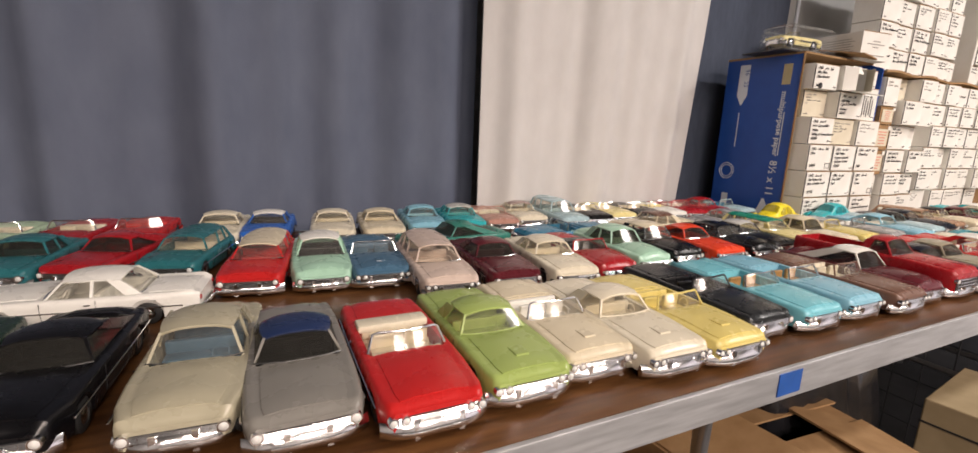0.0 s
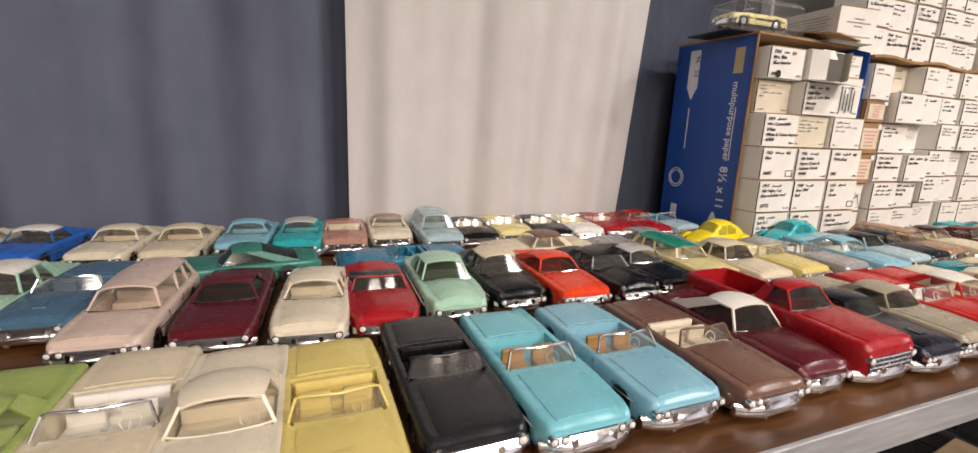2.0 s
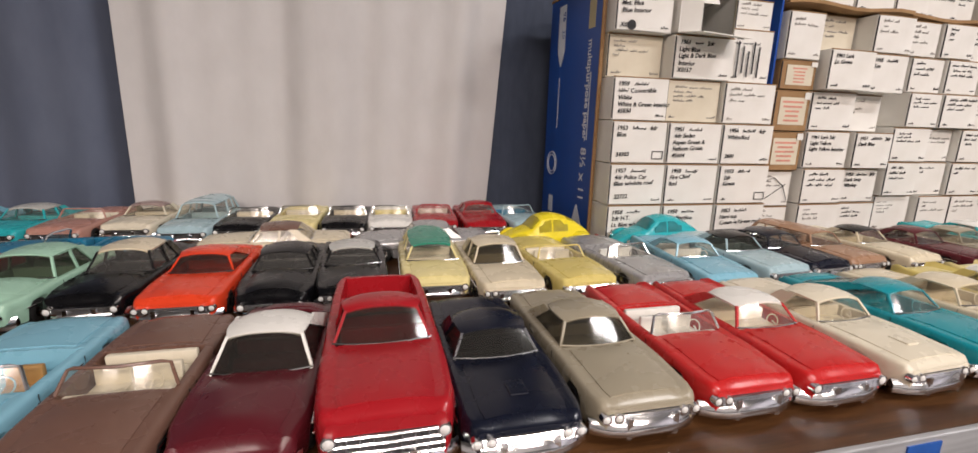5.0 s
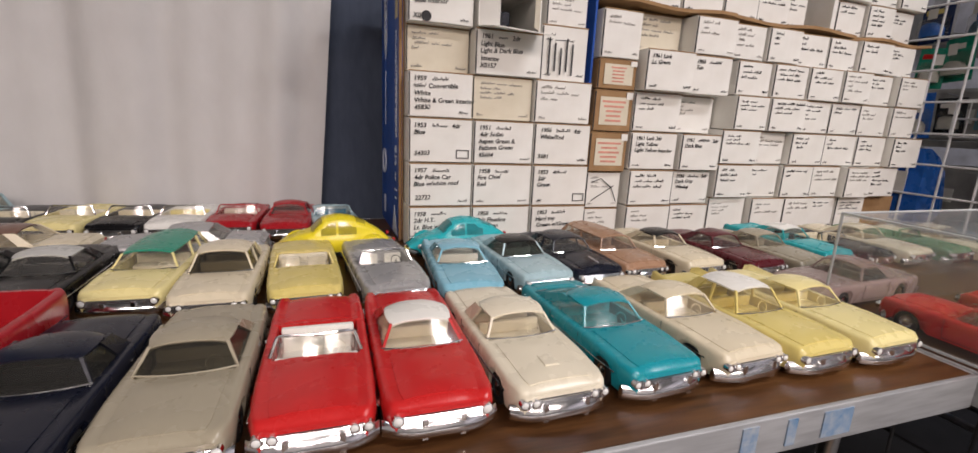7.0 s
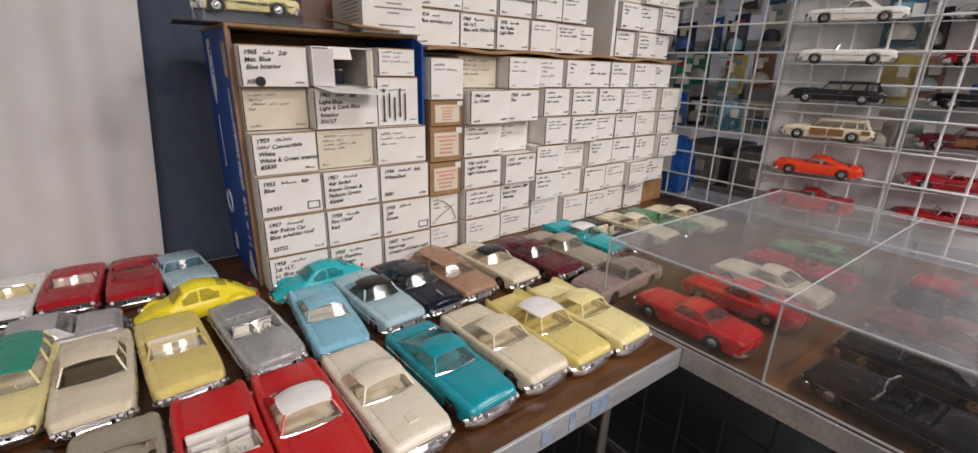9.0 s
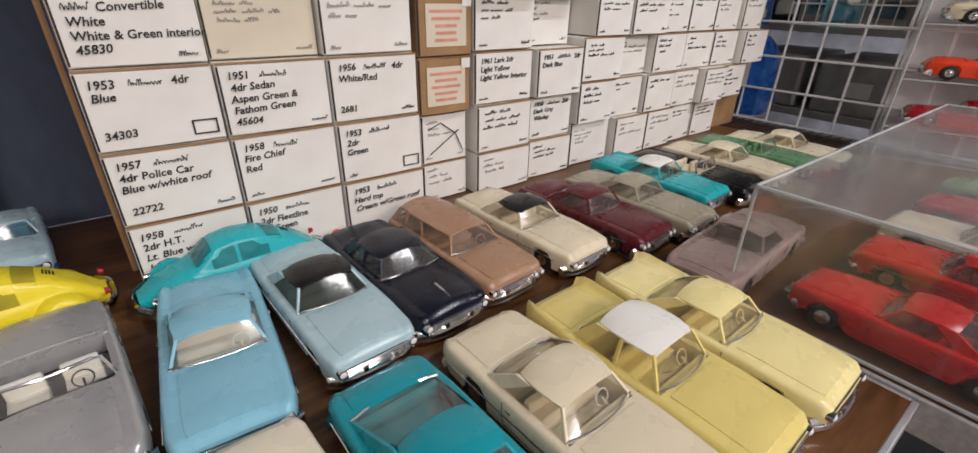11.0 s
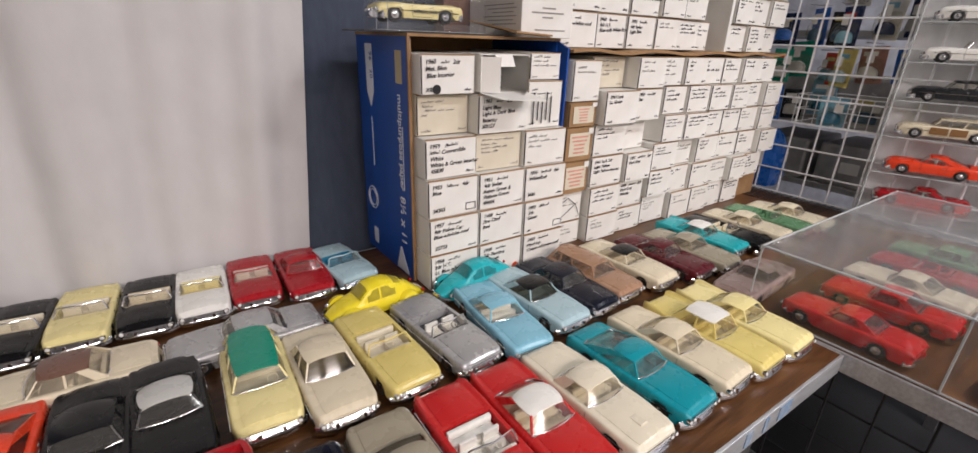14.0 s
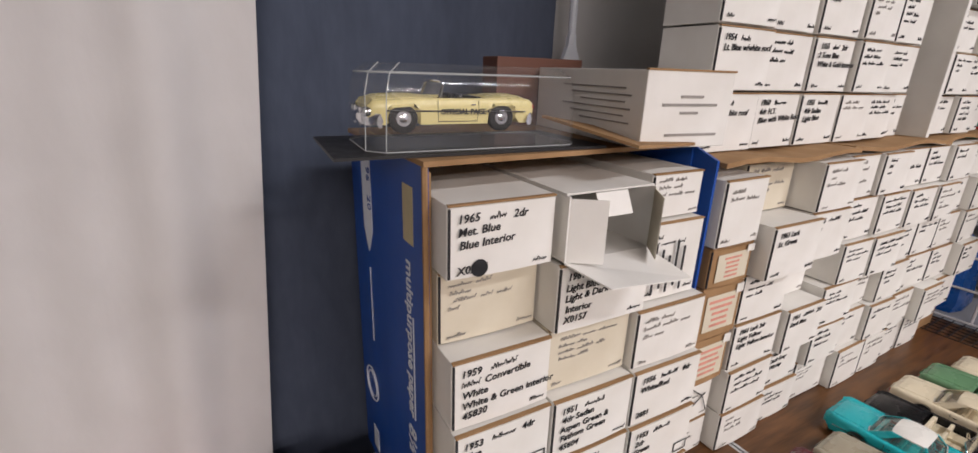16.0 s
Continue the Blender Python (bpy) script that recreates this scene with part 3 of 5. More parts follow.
    for fy, hy, a, b in uprights:
        for sx in (-1, 1):
            e = 0.9 if hy < y1 + span * 0.2 or hy > y2 - span * 0.2 else 1.0
            xi = 0.0022
            bm = hexa(bmesh.new(), [(sx * wb, fy, zb - 0.001), (sx * (wb - xi), fy, zb - 0.001), (sx * (wb - xi), fy + a, zb - 0.001), (sx * wb, fy + a, zb - 0.001),
                                    (sx * wt_ * (e + 0.06), hy, zs + 0.0012), (sx * (wt_ * (e + 0.06) - xi), hy, zs + 0.0012), (sx * (wt_ * (e + 0.06) - xi), hy + b, zs + 0.0012), (sx * wt_ * (e + 0.06), hy + b, zs + 0.0012)])
            part("pillar", bm, pm, car)
    # panes
    for front in (True, False):
        fy, hy = (y0, y1) if front else (y3, y2)
        s = 1 if front else -1
        bm = curved_pane(wb * 0.97, fy, s * 0.0055, zb, wt_ * 0.93, hy, s * 0.001, zs + 0.0006, -s, 0.0036)
        part("windscreen" if front else "rear_window", bm, pane_m, car, "clear plastic window", True)
        bm = bmesh.new()
        edge = [(a * wb * 0.985, fy + s * (0.0055 * a * a - 0.0004), zb + 0.0006) for a in [k / 4 for k in range(-4, 5)]]
        tube(bm, edge, 0.0009, 5)
        part("window_moulding", bm, M_CHROME if trim else body_m, car, "thin window moulding")
    for sx in (-1, 1):
        bm = slab(bmesh.new(), [(sx * (wb - 0.0014), y0 + 0.007, zb), (sx * (wb - 0.0014), y3 - cw * 0.9, zb), (sx * (wt_ - 0.0008), y2 - cw * 0.7, zs + 0.001), (sx * (wt_ - 0.0008), y1 + 0.003, zs + 0.001)], 0.0004, (-sx, 0, 0))
        part("side_window", bm, pane_m, car, "clear plastic side window")
    if spare:
        bm = bmesh.new()
        for sx in (-1, 1):
            tube(bm, [(sx * wt_ * 0.8, y1 + span * 0.15, zr + 0.001), (sx * wt_ * 0.8, y2 - span * 0.1, zr + 0.001)], 0.0008, 5)
        part("roof_rack", bm, M_CHROME, car)
    return car

# ---- the hall ----
X0, X1, Y0, Y1 = -3.2, 4.6, -5.6, 1.6
structure("floor", box(X0, X1, Y0, Y1, -0.1, 0.0), M_FLOOR, "dark grey sealed hall floor", "floor")
structure("ceiling", box(X0, X1, Y0, Y1, CEILING, CEILING + 0.1), M_CEIL, "pale hall ceiling with strip lamps", "ceiling")
structure("wall_north", box(X0, X1, Y1, Y1 + 0.1, 0, CEILING), M_WALL, "plain grey hall wall behind the curtains", "wall")
structure("wall_south", box(X0, X1, Y0 - 0.1, Y0, 0, CEILING), M_WALL, "plain grey hall wall", "wall")
structure("wall_west", box(X0 - 0.1, X0, Y0, Y1, 0, CEILING), M_WALL, "plain grey hall wall", "wall")
structure("wall_east", box(X1, X1 + 0.1, Y0, Y1, 0, CEILING), M_DARKWALL, "pale draped hall wall", "wall")
M_TUBE = glow("lamp tube", (1.0, 0.93, 0.86), 6.0)
for lx, ly in LAMPS:
    lamp = thing("ceiling_lamp", pose(lx, ly, CEILING), "white strip lamp under the hall ceiling", "lamp", "ceiling lamps")
    part("housing", box(-0.62, 0.62, -0.1, 0.1, -0.05, -0.002, 0.01), M_CEIL, lamp)
    for sy in (-0.05, 0.05):
        part("tube", tube(bmesh.new(), [(-0.58, sy, -0.066), (0.58, sy, -0.066)], 0.014, 8), M_TUBE, lamp, "glowing lamp tube")
    ld = bpy.data.lights.new("strip_light", "AREA")
    # the added fill lamp by the tower is cooler and weaker
    cool_fill = lx > 2.7
    ld.shape, ld.size, ld.size_y = "RECTANGLE", 1.15, 0.2
    ld.energy, ld.color = (66.0, (0.94, 0.95, 1.0)) if cool_fill else (LAMP_POWER, (1.0, 0.90, 0.875))
    lo = new("strip_light", ld)
    lo.location = (lx, ly, CEILING - 0.09)


def drape(x0, x1, y, z0, z1, folds, depth, seed, lean=0.0, nz=30, per=28, pinch=0.0, crease=0.0015):
    """A hanging cloth with folds that change a little from top to bottom."""
    rnd = random.Random(seed)
    bm = bmesh.new()
    n = int((x1 - x0) / folds * per)
    ph = [rnd.uniform(0, 6.28) for _ in range(4)]
    front, back = [], []
    for i in range(n + 1):
        x = x0 + (x1 - x0) * i / n
        s = (x - x0) / folds * 2 * math.pi
        cf, cb = [], []
        for k in range(nz + 1):
            v = k / nz
            z = z0 + (z1 - z0) * v
            fold = math.sin(s + ph[0] + 0.5 * math.sin(v * 2 + ph[1]))
            fold = (1 - pinch) * fold + pinch * (2 * abs(math.sin((s + ph[0]) * 0.5 + 0.3 * math.sin(v * 2.2 + ph[3]))) ** 0.55 - 1.2)
            w = fold * 0.62 + 0.35 * math.sin(s * 1.73 + ph[2] + v * 0.8) + 0.20 * math.sin(s * 3.1 + ph[3] - v * 1.5)
            yy = y + depth * w * (0.75 + 0.35 * (1 - v))
            yy += crease * (noise.noise(Vector((x * 9, v * 16, seed))) + 0.7 * noise.noise(Vector((x * 22, v * 34, seed + 5))))
            xx = x + lean * (1 - v) * (x - x0) / (x1 - x0)
            cf.append(bm.verts.new((xx, yy, z)))
            cb.append(bm.verts.new((xx, yy + 0.004, z)))
        front.append(cf)
        back.append(cb)
    for i in range(n):
        for k in range(nz):
            bm.faces.new((front[i][k], front[i + 1][k], front[i + 1][k + 1], front[i][k + 1]))
            bm.faces.new((back[i][k], back[i][k + 1], back[i + 1][k + 1], back[i + 1][k]))
    for a in (0, n):
        for k in range(nz):
            bm.faces.new((front[a][k], front[a][k + 1], back[a][k + 1], back[a][k]))
    return bm


def curtain(name, bm, material, label):
    ob = new(name, put_mesh(name, bm, material, True))
    return tagged(ob, label, "curtain", "curtains behind the table")


curtain("curtain", drape(-2.6, 0.611, 0.882, 0.35, 2.35, 0.40, 0.042, 3, pinch=0.4), M_BLUECLOTH, "slate blue cloth curtain hanging in soft folds")
curtain("curtain", drape(0.588, 1.402, 0.815, 0.35, 2.35, 0.27, 0.016, 8, lean=-0.15, pinch=0.1, crease=0.0022), M_GREYCLOTH, "light grey cloth curtain with faint creases")
curtain("curtain", drape(1.20, 1.745, 0.870, 0.35, 2.35, 0.45, 0.014, 5), M_DARKCLOTH, "dark blue cloth curtain behind the carton")
structure("wall_panel", box(1.70, 3.2, 0.90, 0.93, 0.0, 2.35), M_PANEL, "plain grey panel behind the stacked boxes", "wall panel")
hook = thing("plastic_hanger", pose(1.768, 0.845, 1.290), "white plastic rod with a flared end hanging down", "hanger")
part("rod", tube(bmesh.new(), [(0, 0, 0.03), (0, 0, 0.5)], 0.006, 8), M_WHITEPRINT, hook)
part("flared_end", loft(bmesh.new(), [[(-a, -0.004, c), (a, -0.004, c), (a, 0.004, c), (-a, 0.004, c)] for a, c in ((0.019, 0.0), (0.016, 0.008), (0.008, 0.028), (0.006, 0.045))]), M_WHITEPRINT, hook)


# ---- tables ----
def folding_table(x0, x1, y0, y1, label, legs):
    t = thing("table", pose(x0, y0, 0), label, "table")
    a, b = x1 - x0, y1 - y0
    part("tabletop", box(0.003, a - 0.003, 0.003, b - 0.003, 0.722, 0.75), M_WOOD, t, "dark brown wood-grain laminate top")
    for n, q in (("front", (0, a, -0.002, 0.003)), ("back", (0, a, b - 0.003, b + 0.002))):
        part("edge_band", box(*q, 0.716, 0.7503, 0.001), M_BAND, t, "scuffed aluminium edge band")
    for q in ((-0.002, 0.003), (a - 0.003, a + 0.002)):
        part("edge_band", box(*q, 0.0035, b - 0.0035, 0.716, 0.7503, 0.001), M_BAND, t, "scuffed aluminium edge band")
    for lx in legs:
        for ly in (0.07, b - 0.07):
            part("leg", tube(bmesh.new(), [(lx, ly, 0.72), (lx, ly, 0.40), (lx + 0.01, ly, 0.015)], 0.0125, 10), M_STEEL, t, "steel tube leg", True)
        part("brace", tube(bmesh.new(), [(lx, 0.07, 0.35), (lx, b - 0.07, 0.35)], 0.009, 8), M_STEEL, t)
    return t


main_table = folding_table(-0.62, 1.893, 0.0, 0.765, "long brown laminate folding table with an aluminium edge", (0.28, 1.16, 2.44))
side_table = folding_table(1.900, 2.72, -0.95, 0.765, "brown laminate folding table under the display cases", (0.12, 0.74))
for x, w, c in ((0.562, 0.036, "blue"), (1.398, 0.032, "blue"), (1.608, 0.016, "pale"), (1.652, 0.010, "pale"), (1.704, 0.034, "pale")):
    bm = box(x - w / 2 + 0.62, x + w / 2 + 0.62, -0.0032, -0.0021, 0.722, 0.746)
    part("tape", bm, M_TAPE if c == "blue" else M_SMUDGE, main_table, "strip of blue tape on the edge")


# ---- under the table ----
def open_carton(x, y, w, d, h, turn, label, flaps=(70, 50, 20, 95)):
    c = thing("cardboard_box", pose(x, y, 0.0, 0, 0, turn), label, "cardboard box", "cartons under the table")
    th = 0.005
    bm = box(-w / 2, w / 2, -d / 2, d / 2, 0, th)
    for q in ((-w / 2, w / 2, -d / 2, -d / 2 + th), (-w / 2, w / 2, d / 2 - th, d / 2), (-w / 2, -w / 2 + th, -d / 2 + th, d / 2 - th), (w / 2 - th, w / 2, -d / 2 + th, d / 2 - th)):
        box(*q, th, h, 0, bm)
    part("body", bm, M_KRAFT, c)
    for k, ang in enumerate(flaps):
        a = radians(ang)
        f = d * 0.42
        if k < 2:
            s = -1 if k == 0 else 1
            y_ = s * d / 2
            q = [(-w / 2, y_, h), (w / 2, y_, h), (w / 2, y_ + s * f * math.cos(a), h + f * math.sin(a)), (-w / 2, y_ + s * f * math.cos(a), h + f * math.sin(a))]
            nrm = (0, 0, 1)
        else:
            s = -1 if k == 2 else 1
            x_ = s * w / 2
            q = [(x_, -d / 2, h), (x_, d / 2, h), (x_ + s * f * math.cos(a), d / 2, h + f * math.sin(a)), (x_ + s * f * math.cos(a), -d / 2, h + f * math.sin(a))]
            nrm = (0, 0, 1)
        part("flap", slab(bmesh.new(), q, 0.004, nrm), M_KRAFT, c)
    return c


open_carton(0.53, 0.20, 0.30, 0.30, 0.46, 6, "brown cardboard carton with loose flaps under the table", (172, 60, 40, 25))
open_carton(0.90, 0.19, 0.40, 0.30, 0.45, -4, "brown cardboard carton with its flaps folded shut", (177, 174, 168, 171))
open_carton(-0.10, 0.34, 0.36, 0.30, 0.30, 4, "brown cardboard carton on the floor in shade", (80, 70, 60, 60))
bag = thing("plastic_sheet", pose(1.12, 0.36, 0.0), "crumpled black plastic sheet over stored goods", "plastic sheet")
rnd = random.Random(4)
bm = bmesh.new()
rows = []
for i in range(23):
    rows.append([bm.verts.new((-0.24 + 0.48 * i / 22, -0.2 + 0.42 * j / 18, max(0.0, 0.52 - 0.9 * max(0, abs(i / 22 - 0.5) - 0.36) * 4 - 0.9 * max(0, abs(j / 18 - 0.5) - 0.36) * 4) + 0.025 * rnd.uniform(-1, 1))) for j in range(19)])
for i in range(22):
    for j in range(18):
        bm.faces.new((rows[i][j], rows[i + 1][j], rows[i + 1][j + 1], rows[i][j + 1]))
sheet = part("sheet", bm, M_BLACKBAG, bag, smooth=True)
crate = thing("printed_box", pose(1.518, 0.047, 0.0, 0, 0, 7), "cream printed cardboard box with small red pictures", "cardboard box")
part("body", box(-0.14, 0.14, -0.13, 0.13, 0.0, 0.44, 0.003), mat("tan printed card", (0.30, 0.23, 0.13), 0.7, color2=(0.40, 0.31, 0.19), scale=22, bump=0.08), crate)
part("lid_edge", box(-0.1415, 0.1415, -0.1315, 0.1315, 0.385, 0.389), M_INK, crate, "dark edge of the lid")
for k, (px, pz, pw, ph) in enumerate(((-0.06, 0.37, 0.1, 0.04), (0.07, 0.39, 0.06, 0.03), (0.0, 0.425, 0.22, 0.010))):
    part("print", box(px - pw / 2, px + pw / 2, -0.1312, -0.1302, pz - ph / 2, pz + ph / 2), M_REDINK if k < 2 else M_INK, crate)
part("print", box(-0.09, 0.02, -0.06, 0.02, 0.4402, 0.4410), M_REDINK, crate)


# wire baskets beneath the side table
def wire_frame(name, m, w, h, nx, nz, r, material, label, category, group=""):
    g = thing(name, m, label, category, group)
    for k in range(nx + 1):
        x = w * k / nx
        part("upright_wire", tube(bmesh.new(), [(x, 0, 0), (x, 0, h)], r, 6), material, g)
    for k in range(nz + 1):
        z = h * k / nz
        part("cross_wire", tube(bmesh.new(), [(0, -2 * r, z), (w, -2 * r, z)], r, 6), material, g)
    return g


wire_frame("wire_grid", pose(1.97, -0.2, 0.0, 0, 0, 90), 0.8, 0.68, 11, 9, 0.0022, M_BLKWIRE, "black wire grid panel in the shade below the table", "wire panel")

# ---- the paper carton with its boxes ----
CX0, CX1, CY0, CY1, CZ = 1.417, 1.757, 0.575, 0.800, 1.203
carton = thing("paper_carton", pose(CX0, CY0, 0.75, 0, 0, 1.5), "open blue paper carton stood on its side, filled with model boxes", "carton")
cw_, cd_, ch_ = CX1 - CX0, CY1 - CY0, CZ - 0.75
part("side_panel", box(0, 0.004, 0, cd_, 0.0005, ch_), M_BLUEBOX, carton, "printed blue side")
part("side_panel", box(cw_ - 0.004, cw_, 0, cd_, 0.0005, ch_), M_BLUEBOX, carton, "printed blue side")
part("lining", box(0.0042, 0.0062, 0.0005, cd_ - 0.005, 0.003, ch_ - 0.005), M_KRAFT, carton, "bare brown inside")
part("back_panel", box(0.004, cw_ - 0.004, cd_ - 0.004, cd_, 0.0005, ch_), M_KRAFT, carton)
part("top_panel", box(-0.002, cw_ + 0.002, -0.004, cd_, ch_ + 0.0003, ch_ + 0.005), M_KRAFT, carton, "brown top edge")
part("flap", slab(bmesh.new(), [(cw_ - 0.004, -0.034, 0.235), (cw_ - 0.001, 0.0, 0.235), (cw_ - 0.001, 0.0, ch_), (cw_ - 0.004, -0.034, ch_ - 0.012)], 0.004, (1, 0, 0)), M_BLUEBOX, carton, "blue flap folded forward")
part("flap", slab(bmesh.new(), [(0.19, -0.05, ch_ + 0.012), (0.29, -0.035, ch_ + 0.008), (0.30, 0.06, ch_ + 0.006), (0.16, 0.06, ch_ + 0.030)], 0.003, (0, 0, 1)), M_KRAFT, carton, "torn brown flap")
part("fold_edge", tube(bmesh.new(), [(0.001, -0.001, 0.002), (0.0, -0.001, ch_)], 0.0028, 6), M_KRAFT, carton, "worn brown edge")


READ_DOWN = Matrix([[0, 0, -1], [0, -1, 0], [-1, 0, 0]]).to_4x4()


def side_text(text, size, y, z, material=None, bold=0.0):
    m = Matrix.Translation((-0.0006, y, z)) @ READ_DOWN
    return lettering(text, size, m, material or M_WHITEPRINT, carton, "print", bold=bold)


side_text("multipurpose paper", 0.0225, 0.045, 0.357, bold=0.0004)
side_text("8½ x 11", 0.030, 0.048, 0.166, bold=0.0004)
part("print", box(-0.0008, -0.0001, 0.026, 0.050, 0.375, 0.430), M_YELPRINT, carton, "gold printed brand block")
bm = box(-0.0008, -0.0001, 0.150, 0.182, 0.350, 0.438)
slab(bm, [(-0.0008, 0.150, 0.350), (-0.0008, 0.182, 0.350), (-0.0008, 0.167, 0.322), (-0.0008, 0.165, 0.322)], 0.0006, (1, 0, 0))
part("print", bm, M_WHITEPRINT, carton, "white arrow label")
lettering("96", 0.018, Matrix.Translation((-0.0011, 0.163, 0.425)) @ READ_DOWN, M_BLUEBOX, carton, "print")
lettering("20", 0.018, Matrix.Translation((-0.0011, 0.163, 0.392)) @ READ_DOWN, M_BLUEBOX, carton, "print")
for yy, z0, z1 in ((0.167, 0.20, 0.30), (0.030, 0.18, 0.30)):
    part("print", box(-0.0008, -0.0001, yy - 0.0012, yy + 0.0012, z0, z1), M_WHITEPRINT, carton, "thin printed line")
bm = bmesh.new()
for r in (0.024, 0.018):
    tube(bm, [(-0.0006, 0.183 + r * math.cos(a), 0.125 + r * math.sin(a)) for a in [2 * math.pi * k / 24 for k in range(25)]], 0.0011, 4)
part("print", bm, M_WHITEPRINT, carton, "round printed seal")
part("print", box(-0.0008, -0.0001, 0.168, 0.188, 0.02, 0.055), M_WHITEPRINT, carton, "printed bar code block")
part("print", slab(bmesh.new(), [(-0.0008, 0.02, 0.004), (-0.0008, 0.075, 0.004), (-0.0008, 0.055, 0.055), (-0.0008, 0.05, 0.055)], 0.0006, (1, 0, 0)), M_WHITEPRINT, carton, "pale printed wedge")


def scrawl(x, z, length, fy, rnd, tall):
    """One unreadable word: a broad pen line running up and down over its length."""
    end, rise, x0 = x + length, rnd.uniform(-0.02, 0.06), x
    nib = Vector((0.0007, 0, 0.0006))
    deep = Vector((0, 0.0004, 0))
    line = []
    while x < end:
        hi = tall * rnd.choice((0.45, 0.5, 0.55, 0.95))
        zz = z + rise * (x - x0)
        line += [(x, zz + rnd.uniform(0, 0.15) * tall), (x + hi * 0.22, zz + hi), (x + hi * 0.22 + 0.0009, zz + hi * rnd.uniform(0.7, 1.0))]
        x += rnd.uniform(0.0016, 0.0030)
    return loft(bmesh.new(), [[p, p + nib, p + nib + deep, p + deep] for p in [Vector((q, fy, r)) for q, r in line]]), x


def model_box(x0, x1, z0, z1, y, lines=None, depth=0.215, look_="white", seed=0, turn=None, faded=False, group="stacked model boxes", size=0.0102, extra=None):
    """A card box for one model, seen by its end, with handwriting on it."""
    rnd = random.Random(seed * 7 + int(x0 * 1000) + int(z0 * 977))
    w, h = x1 - x0 - 0.0022, z1 - z0 - 0.0012
    ang = rnd.uniform(-1.0, 1.0) if turn is None else turn
    card = {"white": M_CARD, "old": M_CARDOLD, "kraft": M_KRAFT}[look_]
    label = {"white": "white card model box with handwriting on its end", "old": "yellowed card model box with a faint printed end", "kraft": "brown cardboard model box with a pale red label"}[look_]
    b = thing("model_box", pose(x0 + 0.001, y, z0, 0, 0, ang), label, "box", group)
    part("body", box(0, w, 0.0016, depth, 0.0002, h, 0.0008), card, b)
    bow = rnd.uniform(0.0003, 0.0022)
    bm = bmesh.new()
    rr = []
    for k in range(7):
        u = k / 6
        d = -bow * math.sin(math.pi * u)
        xx = 0.0025 + (w - 0.004) * u
        rr.append([(xx, d, 0.0015), (xx, d + 0.0013, 0.0015), (xx, d + 0.0013, h - 0.0018), (xx, d, h - 0.0018)])
    part("end_flap", loft(bm, rr), M_CARD if look_ == "white" else card, b, smooth=False)
    part("card_edge", box(0.0005, w - 0.0005, -0.0006, 0.004, h - 0.0012, h + 0.0004), M_KRAFT, b, "raw brown card edge")
    # solid black strip draws the shade in the gap by the flap
    part("gap_shade", box(0.0008, 0.0026, -0.0004, 0.0016, 0.002, h - 0.003), M_INK, b, "black strip drawn as the shaded gap beside the flap")
    fy = -bow - 0.0006
    ink = M_GREYINK if faded else M_INK
    stand = Matrix([[1, 0, 0], [0, 0, -1], [0, 1, 0]]).to_4x4()
    if look_ == "kraft":
        part("sticker", box(w * 0.14, w * 0.88, fy, fy + 0.0005, h * 0.16, h * 0.84), M_CARDOLD, b, "pale paper label")
        bm = bmesh.new()
        for k in range(5):
            q = rnd.uniform(0.2, 0.42)
            box(w * 0.5 - w * q * 0.75, w * 0.5 + w * q * 0.75, fy - 0.0004, fy, h * (0.24 + 0.115 * k), h * (0.29 + 0.115 * k), 0, bm)
        part("print", bm, M_REDINK, b, "faded red print")
        part("sticker", box(w * 0.80, w * 0.97, fy - 0.0012, fy - 0.0004, h * 0.80, h * 0.97), M_CARD, b, "small price sticker")
        return b
    pen = M_GREYINK if not lines and rnd.random() < 0.25 else ink

    def marks(x, z, runs, tall):
        for ln in runs:
            bm, x = scrawl(x, z, ln, fy, rnd, tall)
            part("writing", bm, pen, b)
            x += 0.0035
        return x

    if lines:
        for n, text in enumerate(lines):
            zz = h - 0.0150 - n * size * 1.10
            xx = 0.007 + rnd.uniform(0, 0.003)
            for wd in text.split("|"):
                if wd.startswith("#"):
                    xx = marks(xx, zz, [float(wd[1:]) * 0.01], size * 0.62)
                elif wd:
                    lettering(wd, size, Matrix.Translation((xx, fy, zz)) @ Matrix.Rotation(radians(rnd.uniform(-3.0, 0.5)), 4, "Y") @ stand, ink, b, "writing", shear=rnd.uniform(0.1, 0.24), bold=0.00016)
                    xx += len(wd) * size * 0.50 + 0.004
    else:
        tall_ = rnd.uniform(0.0042, 0.0062)
        for k in range(rnd.choice((2, 3, 3, 4))):
            runs = [rnd.uniform(0.010, 0.024) for _ in range(rnd.choice((1, 2, 2, 3)))]
            while sum(runs) + 0.004 * len(runs) > w * 0.80:
                runs.pop()
            if runs:
                marks(w * rnd.uniform(0.08, 0.14), h * 0.80 - tall_ * 1.75 * k, runs, tall_)
    if not (lines and len(lines) > 4):
        marks(w * 0.07, h * 0.08, [rnd.uniform(0.010, 0.018)], 0.0046)
    if extra != "frame":
        marks(w * 0.78, h * 0.09, [w * 0.15], 0.0046)
    if extra == "frame":
        bm = bmesh.new()
        for q in ((0.74, 0.95, 0.10, 0.12), (0.74, 0.95, 0.28, 0.30), (0.74, 0.755, 0.12, 0.28), (0.935, 0.95, 0.12, 0.28)):
            box(w * q[0], w * q[1], fy, fy + 0.0004, h * q[2], h * q[3], 0, bm)
        part("writing", bm, ink, b)
